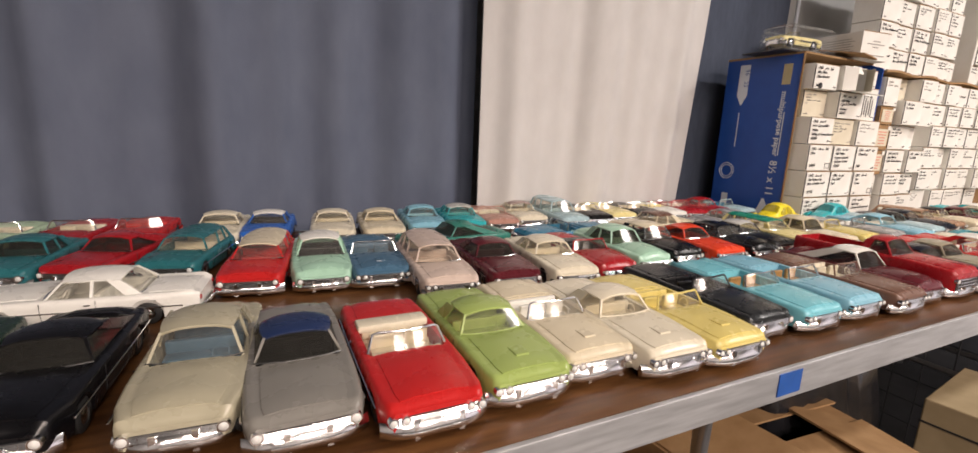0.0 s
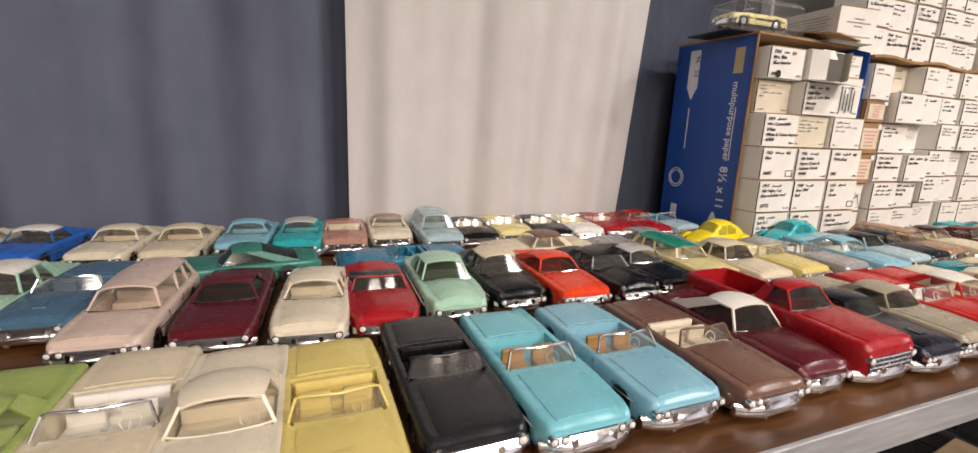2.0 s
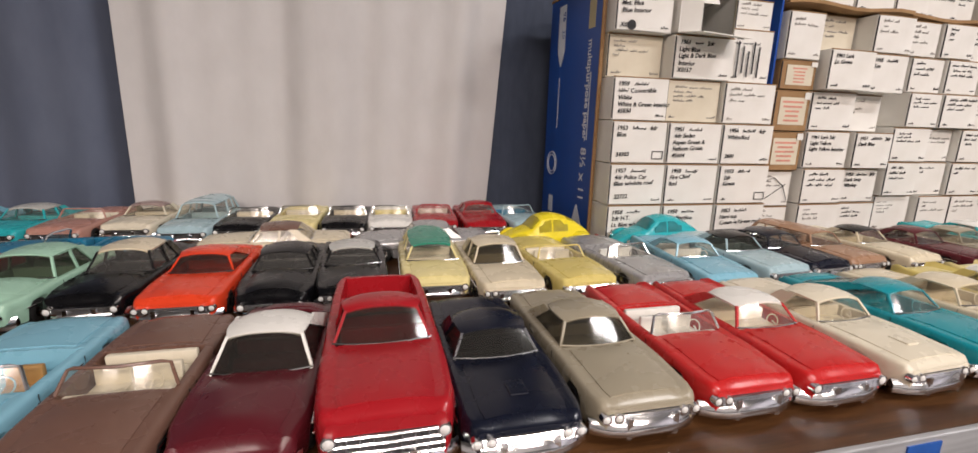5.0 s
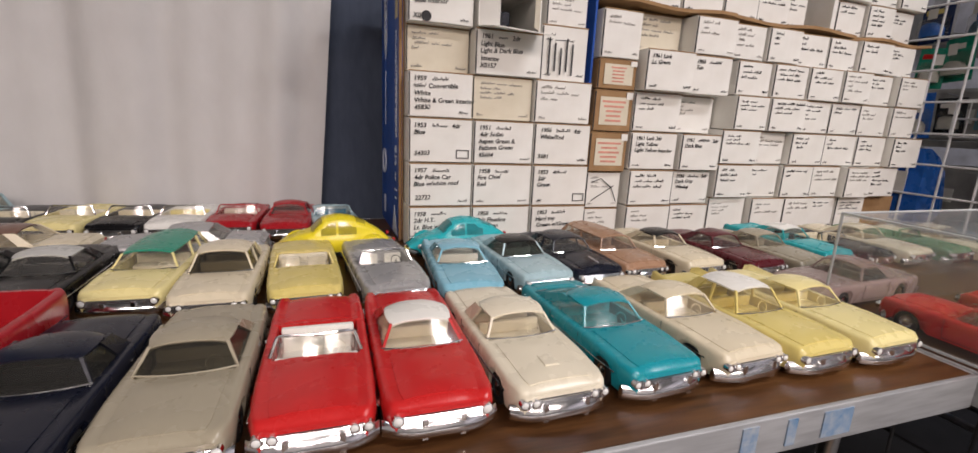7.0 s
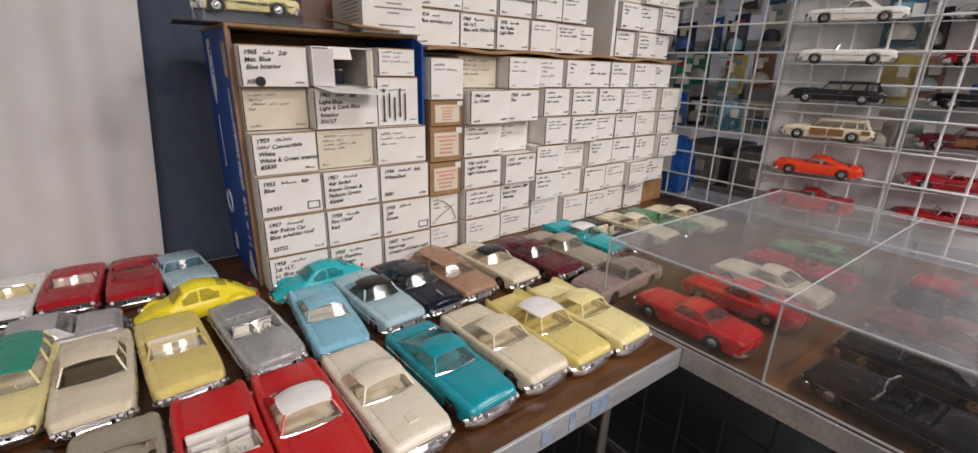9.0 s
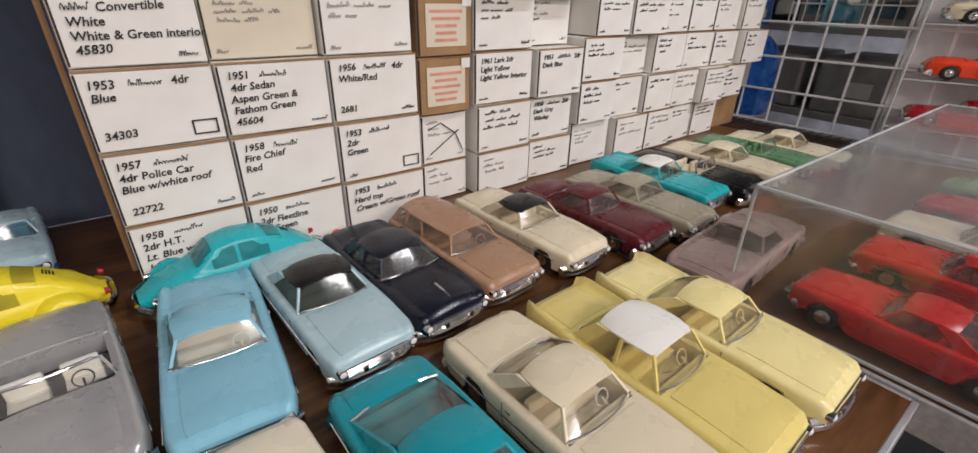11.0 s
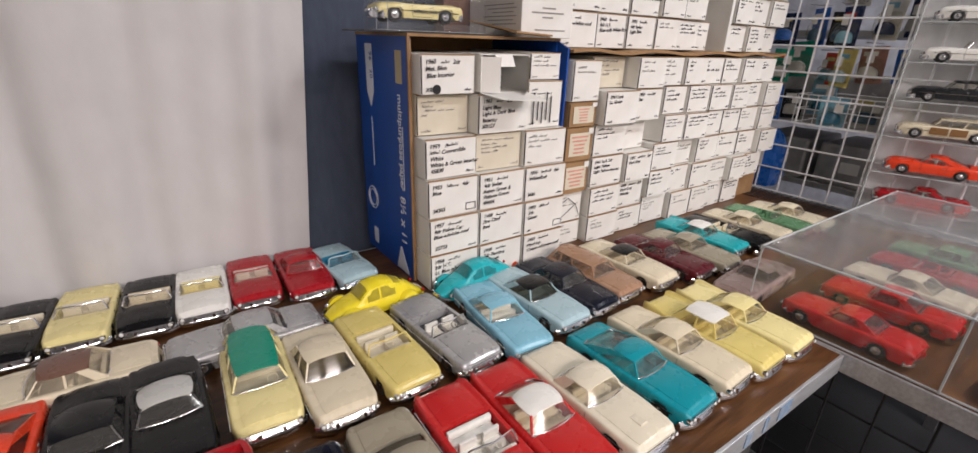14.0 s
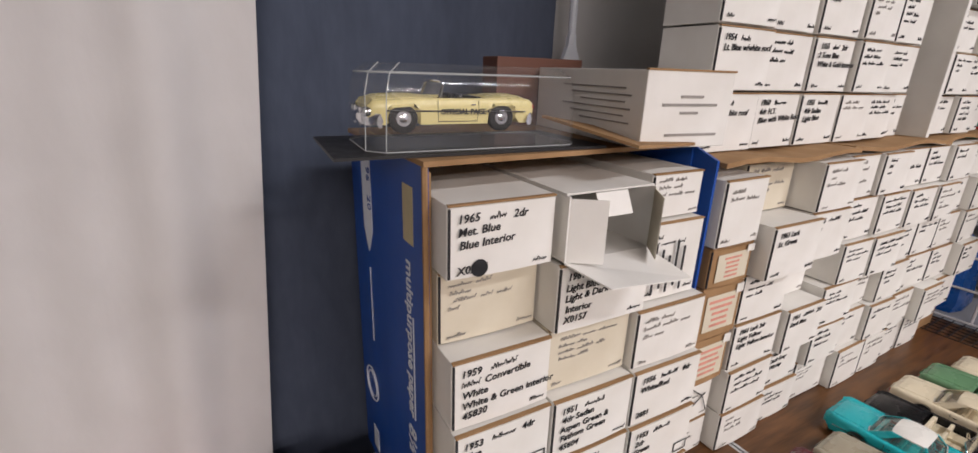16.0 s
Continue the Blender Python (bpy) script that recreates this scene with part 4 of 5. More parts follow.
    if extra == "blot":
        part("writing", drum(bmesh.new(), (w * 0.27, fy + 0.0004, h * 0.14), (0, -1, 0), 0.008, 0.0006, 14), ink, b, "scribbled black patch")
    if extra == "dot":
        part("sticker", drum(bmesh.new(), (w * 0.86, fy + 0.0004, h * 0.12), (0, -1, 0), 0.007, 0.0006, 16), M_STICKER, b, "round orange sticker")
    return b


RH = 0.0722
COLS = (1.4235, 1.531, 1.640, 1.750)
Z = [0.7505 + RH * k for k in range(7)]
Z[6] = 1.178
C = [
    # column, row, front, lines, kind, extra
    (0, 0, 0.520, ["1958 |#2.6", "2dr H.T.", "Lt. Blue w/white", "Lt. Blue"], "white", None),
    (1, 0, 0.518, ["1950 |#2.6", "2dr Fleetline", "Lt. Green"], "white", "dot"),
    (2, 0, 0.516, ["1953 |#2.6", "Hard top", "Cream w/Green roof"], "white", None),
    (0, 1, 0.522, ["1957 |#2.8", "4dr Police Car", "Blue w/white roof", "", "22722"], "white", None),
    (1, 1, 0.520, ["1958 |#2.6", "Fire Chief", "Red"], "white", None),
    (2, 1, 0.518, ["1953 |#2.6", "2dr", "Green"], "white", "frame"),
    (0, 2, 0.526, ["1953 |#2.6| 4dr", "Blue", "", "", "34303"], "white", "frame"),
    (1, 2, 0.524, ["1951 |#2.6", "4dr Sedan", "Aspen Green &", "Fathom Green", "45604"], "white", None),
    (2, 2, 0.522, ["1956 |#2.6| 4dr", "White/Red", "", "", "2681"], "white", None),
    (0, 3, 0.534, ["1959 |#2.6", "#1.8|Convertible", "White", "White & Green interior", "45830"], "white", None),
    (1, 3, 0.542, None, "old", None),
    (2, 3, 0.530, None, "white", None),
    (0, 4, 0.565, None, "old", None),
    (1, 4, 0.533, ["1961 |#1.6| 2dr", "Light Blue", "Light & Dark Blue", "Interior", "X0157"], "white", None),
    (0, 5, 0.545, ["1965 |#1.6| 2dr", "Met. Blue", "Blue Interior", "", "X0267"], "white", "blot"),
]
for c, r, y, lines, kind, extra in C:
    model_box(COLS[c], COLS[c + 1] if not (c == 1 and r == 4) else COLS[2] + 0.010, Z[r], Z[r + 1], y, lines, look_=kind, extra=extra, faded=kind == "old", group="model boxes in the blue carton")
# tall box on end, and the box with its end hanging open
tall = model_box(1.652, 1.742, Z[4], Z[4] + 0.092, 0.545, None, group="model boxes in the blue carton")
bm = bmesh.new()
for k in range(5):
    box(0.012 + 0.011 * k, 0.015 + 0.011 * k, -0.0045, -0.0038, 0.010 + 0.006 * (k % 2), 0.070 - 0.008 * (k % 3), 0, bm)
part("print", bm, M_INK, tall, "upright printed lines")
small = model_box(1.662, 1.742, Z[4] + 0.0925, 1.183, 0.555, None, faded=True, group="model boxes in the blue carton")
opened = thing("open_model_box", pose(1.535, 0.532, Z[5] + 0.001), "white card model box with its end flaps hanging open", "box", "model boxes in the blue carton")
part("side", box(0.0, 0.0018, 0.0, 0.20, 0.0, 0.064), M_CARD, opened)
part("side", box(0.106, 0.1078, 0.0, 0.20, 0.0, 0.064), M_CARD, opened)
part("top", box(0.0, 0.1078, 0.004, 0.20, 0.0642, 0.066), M_CARD, opened)
part("base", box(0.0, 0.1078, 0.0, 0.20, -0.0002, 0.0016), M_CARD, opened)
part("flap", slab(bmesh.new(), [(0.002, 0.0, 0.002), (0.030, -0.018, 0.002), (0.030, -0.018, 0.062), (0.002, 0.0, 0.062)], 0.0014, (0, 1, 0)), M_CARD, opened)
part("flap", slab(bmesh.new(), [(0.084, -0.030, 0.002), (0.106, 0.0, 0.002), (0.106, 0.0, 0.062), (0.084, -0.030, 0.062)], 0.0014, (0, 1, 0)), M_CARDOLD, opened)
part("flap", slab(bmesh.new(), [(0.0, 0.0, 0.0), (0.104, 0.0, 0.0), (0.108, -0.055, -0.012), (0.012, -0.050, -0.006)], 0.0014, (0, 0, 1)), M_CARD, opened, "long flap folded down")
part("flap", slab(bmesh.new(), [(0.026, -0.004, 0.066), (0.064, -0.004, 0.066), (0.064, -0.014, 0.046), (0.026, -0.014, 0.046)], 0.0014, (0, 1, 0)), M_CARD, opened)
part("insert", box(0.036, 0.060, 0.02, 0.06, 0.004, 0.030, 0.002), paint("navy"), opened, "dark blue model inside")
# the scribbled papers and brown boxes beside the carton
for k, (z0, z1, kind) in enumerate(((0.7505, 0.808, "white"), (0.8083, 0.880, "white"), (0.8805, 0.956, "kraft"), (0.9565, 1.032, "kraft"), (1.0325, 1.086, "kraft"), (1.0865, 1.170, "white"))):
    b = model_box(1.766 if k > 1 else 1.772, 1.850, z0, z1, 0.556 - 0.003 * k if k > 1 else 0.560, None, look_=kind, seed=k + 40, faded=k == 5)
    if k == 1:
        bm = bmesh.new()
        tube(bm, [(0.010, -0.003, 0.050), (0.030, -0.003, 0.058), (0.055, -0.003, 0.040), (0.068, -0.003, 0.012)], 0.0009, 4)
        tube(bm, [(0.012, -0.003, 0.014), (0.060, -0.003, 0.044)], 0.0009, 4)
        part("writing", bm, M_INK, b, "large pen scribble")
rnd = random.Random(21)
# second stack: two boxes to a row
rows2 = [(0.7505, 0.815), (0.8155, 0.886), (0.8865, 0.959), (0.9595, 1.034), (1.0345, 1.108), (1.1085, 1.178)]
words2 = {(0, 2): ["1961 Lark 2dr", "Light Yellow", "Light Yellow Interior"], (1, 2): ["1951 |#2.8| 2dr", "Dark Blue"], (1, 1): ["1950 |#2.8| 2dr", "Dark Gray", "Windup"], (0, 4): ["1961 Lark", "Lt. Green"], (1, 4): ["1955 |#2.8", "Tan"]}
for r, (z0, z1) in enumerate(rows2):
    for c, (a, b_) in enumerate(((1.853, 1.962), (1.964, 2.064))):
        y = 0.545 + rnd.uniform(-0.008, 0.012) + (0.022 if (c, r) in ((1, 3), (0, 5)) else 0) - (0.018 if r == 4 else 0)
        model_box(a + rnd.uniform(0, 0.003), b_, z0, z1, y, words2.get((c, r)), seed=r * 3 + c, look_="old" if (c, r) == (0, 5) else "white", faded=(c, r) in ((0, 5), (1, 5)))
# filler boxes by the step between the stacks, and the third stack
for z0, z1 in ((0.9595, 1.034), (1.0345, 1.108)):
    model_box(2.045, 2.094, z0, z1, 0.605, None, seed=int(z0 * 100))
rows3 = [(0.7505, 0.828), (0.8285, 0.900), (0.9005, 0.971), (0.9715, 1.041), (1.0415, 1.110), (1.1105, 1.178)]
for r, (z0, z1) in enumerate(rows3):
    x = 2.071 + (0.024 if 3 <= r <= 4 else 0)
    k = 0
    end = 2.50 if r == 0 else 2.675
    while x < end - 0.05:
        w = rnd.choice((0.088, 0.092, 0.098, 0.104))
        model_box(x, min(x + w - 0.001, 2.69), z0, z1, 0.550 + rnd.uniform(-0.010, 0.014) - (0.014 if k > 3 and r in (1, 2) else 0), None, seed=r * 11 + k)
        x += w
        k += 1
# brown tray at the end of the row
tray = thing("cardboard_tray", pose(2.51, 0.565, 0.7505), "low brown cardboard tray at the end of the boxes", "cardboard tray")
part("base", box(0, 0.16, 0, 0.2, 0, 0.004), M_KRAFT, tray)
for q in ((0, 0.16, 0, 0.004), (0, 0.16, 0.196, 0.2), (0, 0.004, 0.0045, 0.1955), (0.156, 0.16, 0.0045, 0.1955)):
    part("side", box(*q, 0.0042, 0.074), M_KRAFT, tray)
# card sheets that carry the upper stack
for x0, x1, y, zt in ((1.765, 2.064, 0.545, 1.180), (2.066, 2.41, 0.555, 1.180), (2.415, 2.69, 0.57, 1.180)):
    s = thing("card_sheet", pose(x0, y, zt, 0, 0, 0), "sagging sheet of brown cardboard between the stacks", "cardboard sheet")
    bm = bmesh.new()
    rr = []
    for k in range(9):
        u = k / 8
        zz = 0.003 + 0.0035 * math.sin(u * 9 + x0 * 7)
        rr.append([(u * (x1 - x0), 0, zz), (u * (x1 - x0), 0.2, 0.004), (u * (x1 - x0), 0.2, 0.010), (u * (x1 - x0), 0, zz + 0.006)])
    part("sheet", loft(bm, rr), M_KRAFT, s)
# upper stack
U0 = 1.192
words4 = {(0, 0): ["1954 |#1.6", "Blue w/white roof"], (0, 1): ["1960 |#2.6", "4dr H.T.", "Blue with White Roof"], (0, 2): ["1955 |#2.6", "4dr Sedan", "Light Blue"], (1, 0): ["1954 |#1.6", "Lt. Blue w/white roof"], (1, 2): ["1955 |#1.6| 2dr", "2 Tone Blue", "White & Gold Interior"]}
for r in range(6):
    x = 1.770
    k = 0
    while x < 2.28 - 0.05 * (r % 2):
        w = (0.108, 0.098, 0.102, 0.090, 0.092, 0.06)[min(k, 5)]
        if r == 0 and k == 0:
            x = 1.762
        model_box(x, x + w - 0.001, U0 + 0.0725 * r, U0 + 0.0725 * (r + 1) - 0.001, 0.590 + rnd.uniform(-0.006, 0.01) + (0.02 if k == 5 else 0), words4.get((r, k)), depth=0.08, seed=100 + r * 9 + k, group="upper stack of model boxes")
        x += w
        k += 1
shelf = thing("white_shelf", pose(2.06, 0.575, 1.1905), "white board shelf with an upright end among the boxes", "shelf")
part("end_board", box(0.290, 0.302, 0.0, 0.25, 0.0, 0.50, 0.001), M_CARD, shelf)
for r in range(6):
    x = 2.385
    while x < 2.62:
        w = rnd.choice((0.088, 0.094))
        model_box(x, x + w - 0.001, U0 + 0.071 * r, U0 + 0.071 * (r + 1) - 0.001, 0.585 + rnd.uniform(-0.01, 0.012), None, depth=0.1, seed=200 + r * 7 + int(x * 50), group="upper stack of model boxes")
        x += w
# long box on the carton
longbox = thing("long_model_box", pose(1.640, 0.560, 1.2085, 0, 0, -6), "long white card model box with small print", "box")
part("body", box(0, 0.116, 0, 0.215, 0, 0.076, 0.001), M_CARD, longbox)
part("lid_edge", box(0.0, 0.116, -0.0008, 0.003, 0.0755, 0.0775), M_KRAFT, longbox)
bm = bmesh.new()
for k, (a, b_) in enumerate(((0.045, 0.075), (0.022, 0.095), (0.046, 0.07), (0.03, 0.1))):
    box(a, b_, -0.0009, -0.0002, 0.050 - 0.008 * k - (0.014 if k == 3 else 0), 0.0525 - 0.008 * k - (0.014 if k == 3 else 0), 0, bm)
part("print", bm, M_GREYINK, longbox)
bm = bmesh.new()
for k in range(6):
    box(-0.0009, -0.0002, 0.02 + 0.01 * (k % 2), 0.11 + 0.02 * (k % 3), 0.022 + 0.007 * k, 0.0235 + 0.007 * k, 0, bm)
part("print", bm, M_GREYINK, longbox)
brown = thing("brown_box", pose(1.60, 0.70, 1.2085), "flat brown box behind the long white box", "box")
part("body", box(0, 0.14, 0.08, 0.12, 0, 0.088, 0.001), mat("red brown card", (0.14, 0.06, 0.04), 0.7, grain=0.15, scale=30), brown)

# ---- the pace car in its blister ----
blister = thing("blister_pack", pose(1.385, 0.600, 1.2085, 0, 0, -3), "clear plastic blister pack lying on a dark card", "blister pack")
part("card", box(-0.035, 0.228, -0.012, 0.115, 0.0, 0.0025), M_DARK, blister, "dark backing card")
bm = bmesh.new()
rr = []
for inset, zz in ((0.0, 0.003), (0.002, 0.05), (0.006, 0.066), (0.016, 0.074)):
    a, b_, c_, d_ = -0.005 + inset, 0.205 - inset, 0.0 + inset * 0.7, 0.1 - inset * 0.7
    q = 0.014
    rr.append([(a + q, c_, zz), (b_ - q, c_, zz), (b_, c_ + q, zz), (b_, d_ - q, zz), (b_ - q, d_, zz), (a + q, d_, zz), (a, d_ - q, zz), (a, c_ + q, zz)])
loft(bm, rr)
part("tray", box(0.004, 0.19, 0.012, 0.088, 0.0028, 0.0155, 0.002), M_ACRYL, blister, "clear moulded tray")
dome = part("dome", bm, M_ACRYL, blister, "clear plastic dome", True)
# whitish bars on the dome's edges imitate lamp highlights
bm = bmesh.new()
for ring in (rr[0], rr[2]):
    tube(bm, ring + ring[:1], 0.0006, 5)
for k in (0, 7):
    tube(bm, [r_[k] for r_ in rr], 0.0005, 5)
part("dome_glint", bm, M_ACRYLEDGE, blister, "pale bars drawn as highlights along the dome edges", True)
pace = model_car((1.388, 0.650), -93, "conv", "paleyellow", "pale yellow model convertible in a clear blister pack", inside="black", L=0.160, W=0.066, H=0.050, belt=0.030, group="", z=1.2242, lamps=2)
lettering("OFFICIAL PACE CAR", 0.0065, Matrix.Translation((0.0342, 0.062, 0.0165)) @ Matrix([[0, 0, 1], [1, 0, 0], [0, 1, 0]]).to_4x4(), M_INK, pace, "writing", bold=0.0002)

# ---- the cars on the table ----
CARS = [
    # front row, from one end of the table to the other
    (-0.158, 0.105, -3, "sedan", "darkgreen", "dark green plastic model sedan with a chrome bumper", dict(tint=True, round_nose=0.5)),
    (-0.066, 0.096, -4, "fastback", "black", "glossy black plastic model coupe with grey windows", dict(tint=True, round_nose=0.6)),
    (0.037, 0.074, -4, "sedan", "khaki", "khaki plastic model sedan with a divided pale windscreen", dict(round_nose=0.6, inside="slate", H=0.060)),
    (0.116, 0.046, 0, "hardtop", "grey", "grey plastic model hardtop with a navy blue roof", dict(roof="navytop", inside="black", tint=True)),
    (0.202, 0.029, 0, "conv", "red", "bright red plastic model convertible with a cream folded top", dict(inside="cream", roof="ivory", boot=True, lamps=4)),
    (0.287, 0.037, 0, "tbird", "lime", "lime green plastic model hardtop with a chrome bumper", dict(lamps=4, scoop=True, trim=False)),
    (0.364, 0.046, -1, "conv", "cream", "cream plastic model convertible with white seats", dict(inside="white", lamps=4, scoop=True)),
    (0.438, 0.026, -1, "tbird", "ivory", "warped cream plastic model hardtop", dict(lamps=4, scoop=True, trim=False)),
    (0.514, 0.019, 0, "conv", "yellow", "pale yellow plastic model convertible with a yellow interior", dict(lamps=4, scoop=True, trim=False)),
    (0.603, 0.050, 0, "conv", "charcoal", "dull charcoal plastic model convertible", dict(inside="black", lamps=2, trim=False)),
    (0.687, 0.040, 0, "conv", "turquoise", "turquoise plastic model convertible with tan seats", dict(seats="saddle", fins=0.004, lamps=4)),
    (0.780, 0.042, 0, "conv", "sky", "sky blue plastic model convertible with tan seats", dict(seats="saddle", lamps=4)),
    (0.868, 0.031, 0, "conv", "brown", "dull brown plastic model convertible with a pale interior", dict(inside="ivory", lamps=4, trim=False)),
    (0.948, 0.042, -2, "fastback", "maroon", "maroon plastic model coupe with a white roof", dict(roof="white", round_nose=0.8, H=0.060, tint=True)),
    (1.033, 0.037, 0, "pickup", "darkred", "large red plastic model pickup truck with a chrome grille", dict(L=0.235, W=0.086, H=0.074, belt=0.045, tint=True, lamps=2)),
    (1.117, 0.031, 0, "tbird", "navy", "dark navy plastic model hardtop with a chrome bumper", dict(lamps=4, scoop=True, tint=True)),
    (1.204, 0.037, 0, "hardtop", "tan", "dull tan plastic model hardtop", dict(lamps=4, trim=False, tint=True)),
    (1.291, 0.040, 0, "conv", "red", "red plastic model convertible with red and white seats", dict(inside="white", lamps=4, fins=0.004)),
    (1.374, 0.039, 0, "hardtop", "red", "red plastic model hardtop with a white roof", dict(roof="white", inside="ivory", fins=0.004)),
    (1.465, 0.036, 2, "tbird", "ivory", "cream plastic model hardtop with twin headlights", dict(lamps=4, scoop=True)),
    (1.562, 0.040, 3, "fastback", "teal", "deep teal plastic model hardtop with a chrome grille", dict(lamps=4)),
    (1.657, 0.043, 3, "hardtop", "cream", "long cream plastic model hardtop with a chrome bumper", dict(lamps=4)),
    (1.737, 0.036, 2, "sedan", "yellow", "yellow plastic model sedan with a white roof and tall fins", dict(roof="white", fins=0.009, H=0.060)),
    (1.825, 0.033, 2, "hardtop", "paleyellow", "pale yellow plastic model sedan with small fins", dict(fins=0.009)),
    # second row
    (0.074, 0.374, -9, "wagon", "red", "red plastic model wagon with a cream roof", dict(roof="cream", L=0.2)),
    (0.162, 0.362, -4, "sedan", "mint", "mint green plastic model sedan with a white roof", dict(roof="white", round_nose=0.5, inside="black", H=0.060)),
    (0.238, 0.353, -3, "conv", "slate", "slate blue plastic model convertible", dict(lamps=4, scoop=True)),
    (0.312, 0.283, -4, "wagon", "pink", "pale pink plastic model station wagon", dict(lamps=4, H=0.058)),
    (0.406, 0.279, -3, "hardtop", "maroon", "dark maroon plastic model hardtop", dict(tint=True)),
    (0.495, 0.263, -6, "sedan", "ivory", "cream plastic model sedan with black door windows", dict(round_nose=0.2)),
    (0.577, 0.269, -2, "conv", "darkred", "red plastic model coupe with a dark smoked top", dict(tint=True, inside="charcoal", roof="charcoal", boot=True, round_nose=0.7, trim=False)),
    (0.667, 0.288, -2, "sedan", "mint", "mint green plastic model sedan with a dark hood stripe", dict(round_nose=0.7, hood_line=True, H=0.060, tint=True)),
    (0.755, 0.299, -1, "sedan", "black", "black plastic model sedan with a cream roof", dict(roof="cream", round_nose=0.7, H=0.060)),
    (0.840, 0.281, -1, "fastback", "orange", "orange red plastic model hardtop with dark windows", dict(tint=True, lamps=4)),
    (0.927, 0.279, 0, "sedan", "black", "glossy black plastic model sedan with a chrome toothed grille", dict(round_nose=0.6, hood_line=True)),
    (1.007, 0.288, 2, "hardtop", "black", "black plastic model hardtop with a pale grey roof", dict(roof="lightgrey", lamps=4)),
    (1.099, 0.299, -2, "wagon", "paleyellow", "pale yellow plastic model wagon with a green roof", dict(roof="greentop", inside="ivory", L=0.2)),
    (1.183, 0.271, 0, "sedan", "cream", "cream plastic model sedan with a dark windscreen", dict(lamps=4, tint=True, L=0.2, H=0.059)),
    (1.277, 0.273, 4, "conv", "yellow", "yellow plastic model convertible with a cream interior", dict(inside="ivory", lamps=4, trim=False)),
    (1.377, 0.269, 6, "conv", "silver", "silver model convertible with black and white seats", dict(inside="black", seats="white", lamps=4)),
    (1.460, 0.253, -4, "hardtop", "sky", "sky blue plastic model hardtop with a white interior", dict(inside="white", fins=0.003)),
    (1.566, 0.272, 4, "hardtop", "paleblue", "pale blue plastic model hardtop with a black roof", dict(roof="black", tint=True)),
    (1.646, 0.280, 4, "sedan", "navy", "glossy navy plastic model sedan", dict(hood_line=True)),
    (1.726, 0.290, 4, "wagon", "copper", "copper brown plastic model station wagon", dict(L=0.195, lamps=4)),
    (1.827, 0.283, 4, "hardtop", "cream", "cream plastic model hardtop with a black roof", dict(roof="black", round_nose=0.3)),
    (1.925, 0.264, 4, "hardtop", "maroon", "dull maroon plastic model hardtop", dict(lamps=4)),
    (2.010, 0.255, 4, "hardtop", "tan", "olive tan plastic model hardtop", dict(lamps=4, trim=False)),
    (2.109, 0.289, 4, "hardtop", "aqua", "aqua plastic model hardtop with a white roof", dict(roof="white", fins=0.004)),
    (2.182, 0.271, 4, "conv", "black", "black plastic model convertible with cream seats", dict(inside="cream", fins=0.003)),
    (2.285, 0.271, 4, "hardtop", "cream", "cream plastic model hardtop", dict()),
    (2.382, 0.265, 4, "conv", "sage", "sage green plastic model convertible", dict(lamps=4, trim=False)),
    (2.468, 0.247, 4, "hardtop", "cream", "cream plastic model sedan with a chrome bumper", dict()),
    (1.882, 0.189, -86, "hardtop", "mauve", "dull mauve plastic model hardtop beside the clear case", dict(trim=False)),
    # long cars that stand across the rows
    (-0.183, 0.382, -96, "sedan", "white", "white plastic model sedan with small tail fins", dict(L=0.215, fins=0.003)),
    (0.307, 0.515, -82, "fastback", "green", "metallic green plastic model hardtop with dark windows", dict(tint=True)),
    (0.542, 0.510, -88, "conv", "midblue", "deep blue plastic model convertible with raised seats", dict(lamps=4)),
    (0.787, 0.523, -90, "sedan", "cream", "cream plastic model sedan with a brown roof", dict(roof="brown", inside="cream")),
    (1.004, 0.512, -90, "sedan", "silver", "silver grey model sedan with chrome wheel covers", dict(lamps=4, H=0.054)),
    (1.225, 0.505, -84, "beetle", "beetleyellow", "bright yellow plastic model of a small rounded car", dict(L=0.172, W=0.076, H=0.064, trim=False, lamps=1)),
    (1.418, 0.482, -86, "beetle", "aqua", "turquoise plastic model of a small rounded car", dict(L=0.178, W=0.074, H=0.062, trim=False, lamps=1)),
    # back rows by the curtain
    (-0.289, 0.650, -6, "conv", "lightgreen", "light green plastic model convertible", dict(L=0.16, inside="ivory")),
    (-0.200, 0.640, -10, "conv", "darkred", "red plastic model convertible with pale seats", dict(L=0.175, inside="ivory")),
    (-0.104, 0.640, -6, "conv", "red", "red plastic model convertible", dict(L=0.17)),
    (-0.206, 0.480, -6, "sedan", "darkteal", "dark teal plastic model sedan", dict(L=0.18, tint=True)),
    (-0.129, 0.475, -20, "fastback", "darkred", "dull red plastic model coupe with a black window", dict(L=0.19, tint=True)),
    (-0.027, 0.464, -14, "wagon", "darkteal", "grey green plastic model wagon with pale sides", dict(L=0.17, inside="ivory")),
    (0.015, 0.630, -6, "hardtop", "ivory", "cream plastic model hardtop", dict(L=0.18)),
    (0.092, 0.625, -8, "hardtop", "blue", "blue plastic model hardtop with a white roof", dict(roof="white", L=0.18, inside="black")),
    (0.206, 0.605, -7, "hardtop", "ivory", "ivory plastic model hardtop with a pale interior", dict(lamps=4, L=0.19)),
    (0.299, 0.595, -6, "hardtop", "cream", "cream plastic model hardtop with a pale roof", dict(lamps=4, L=0.19)),
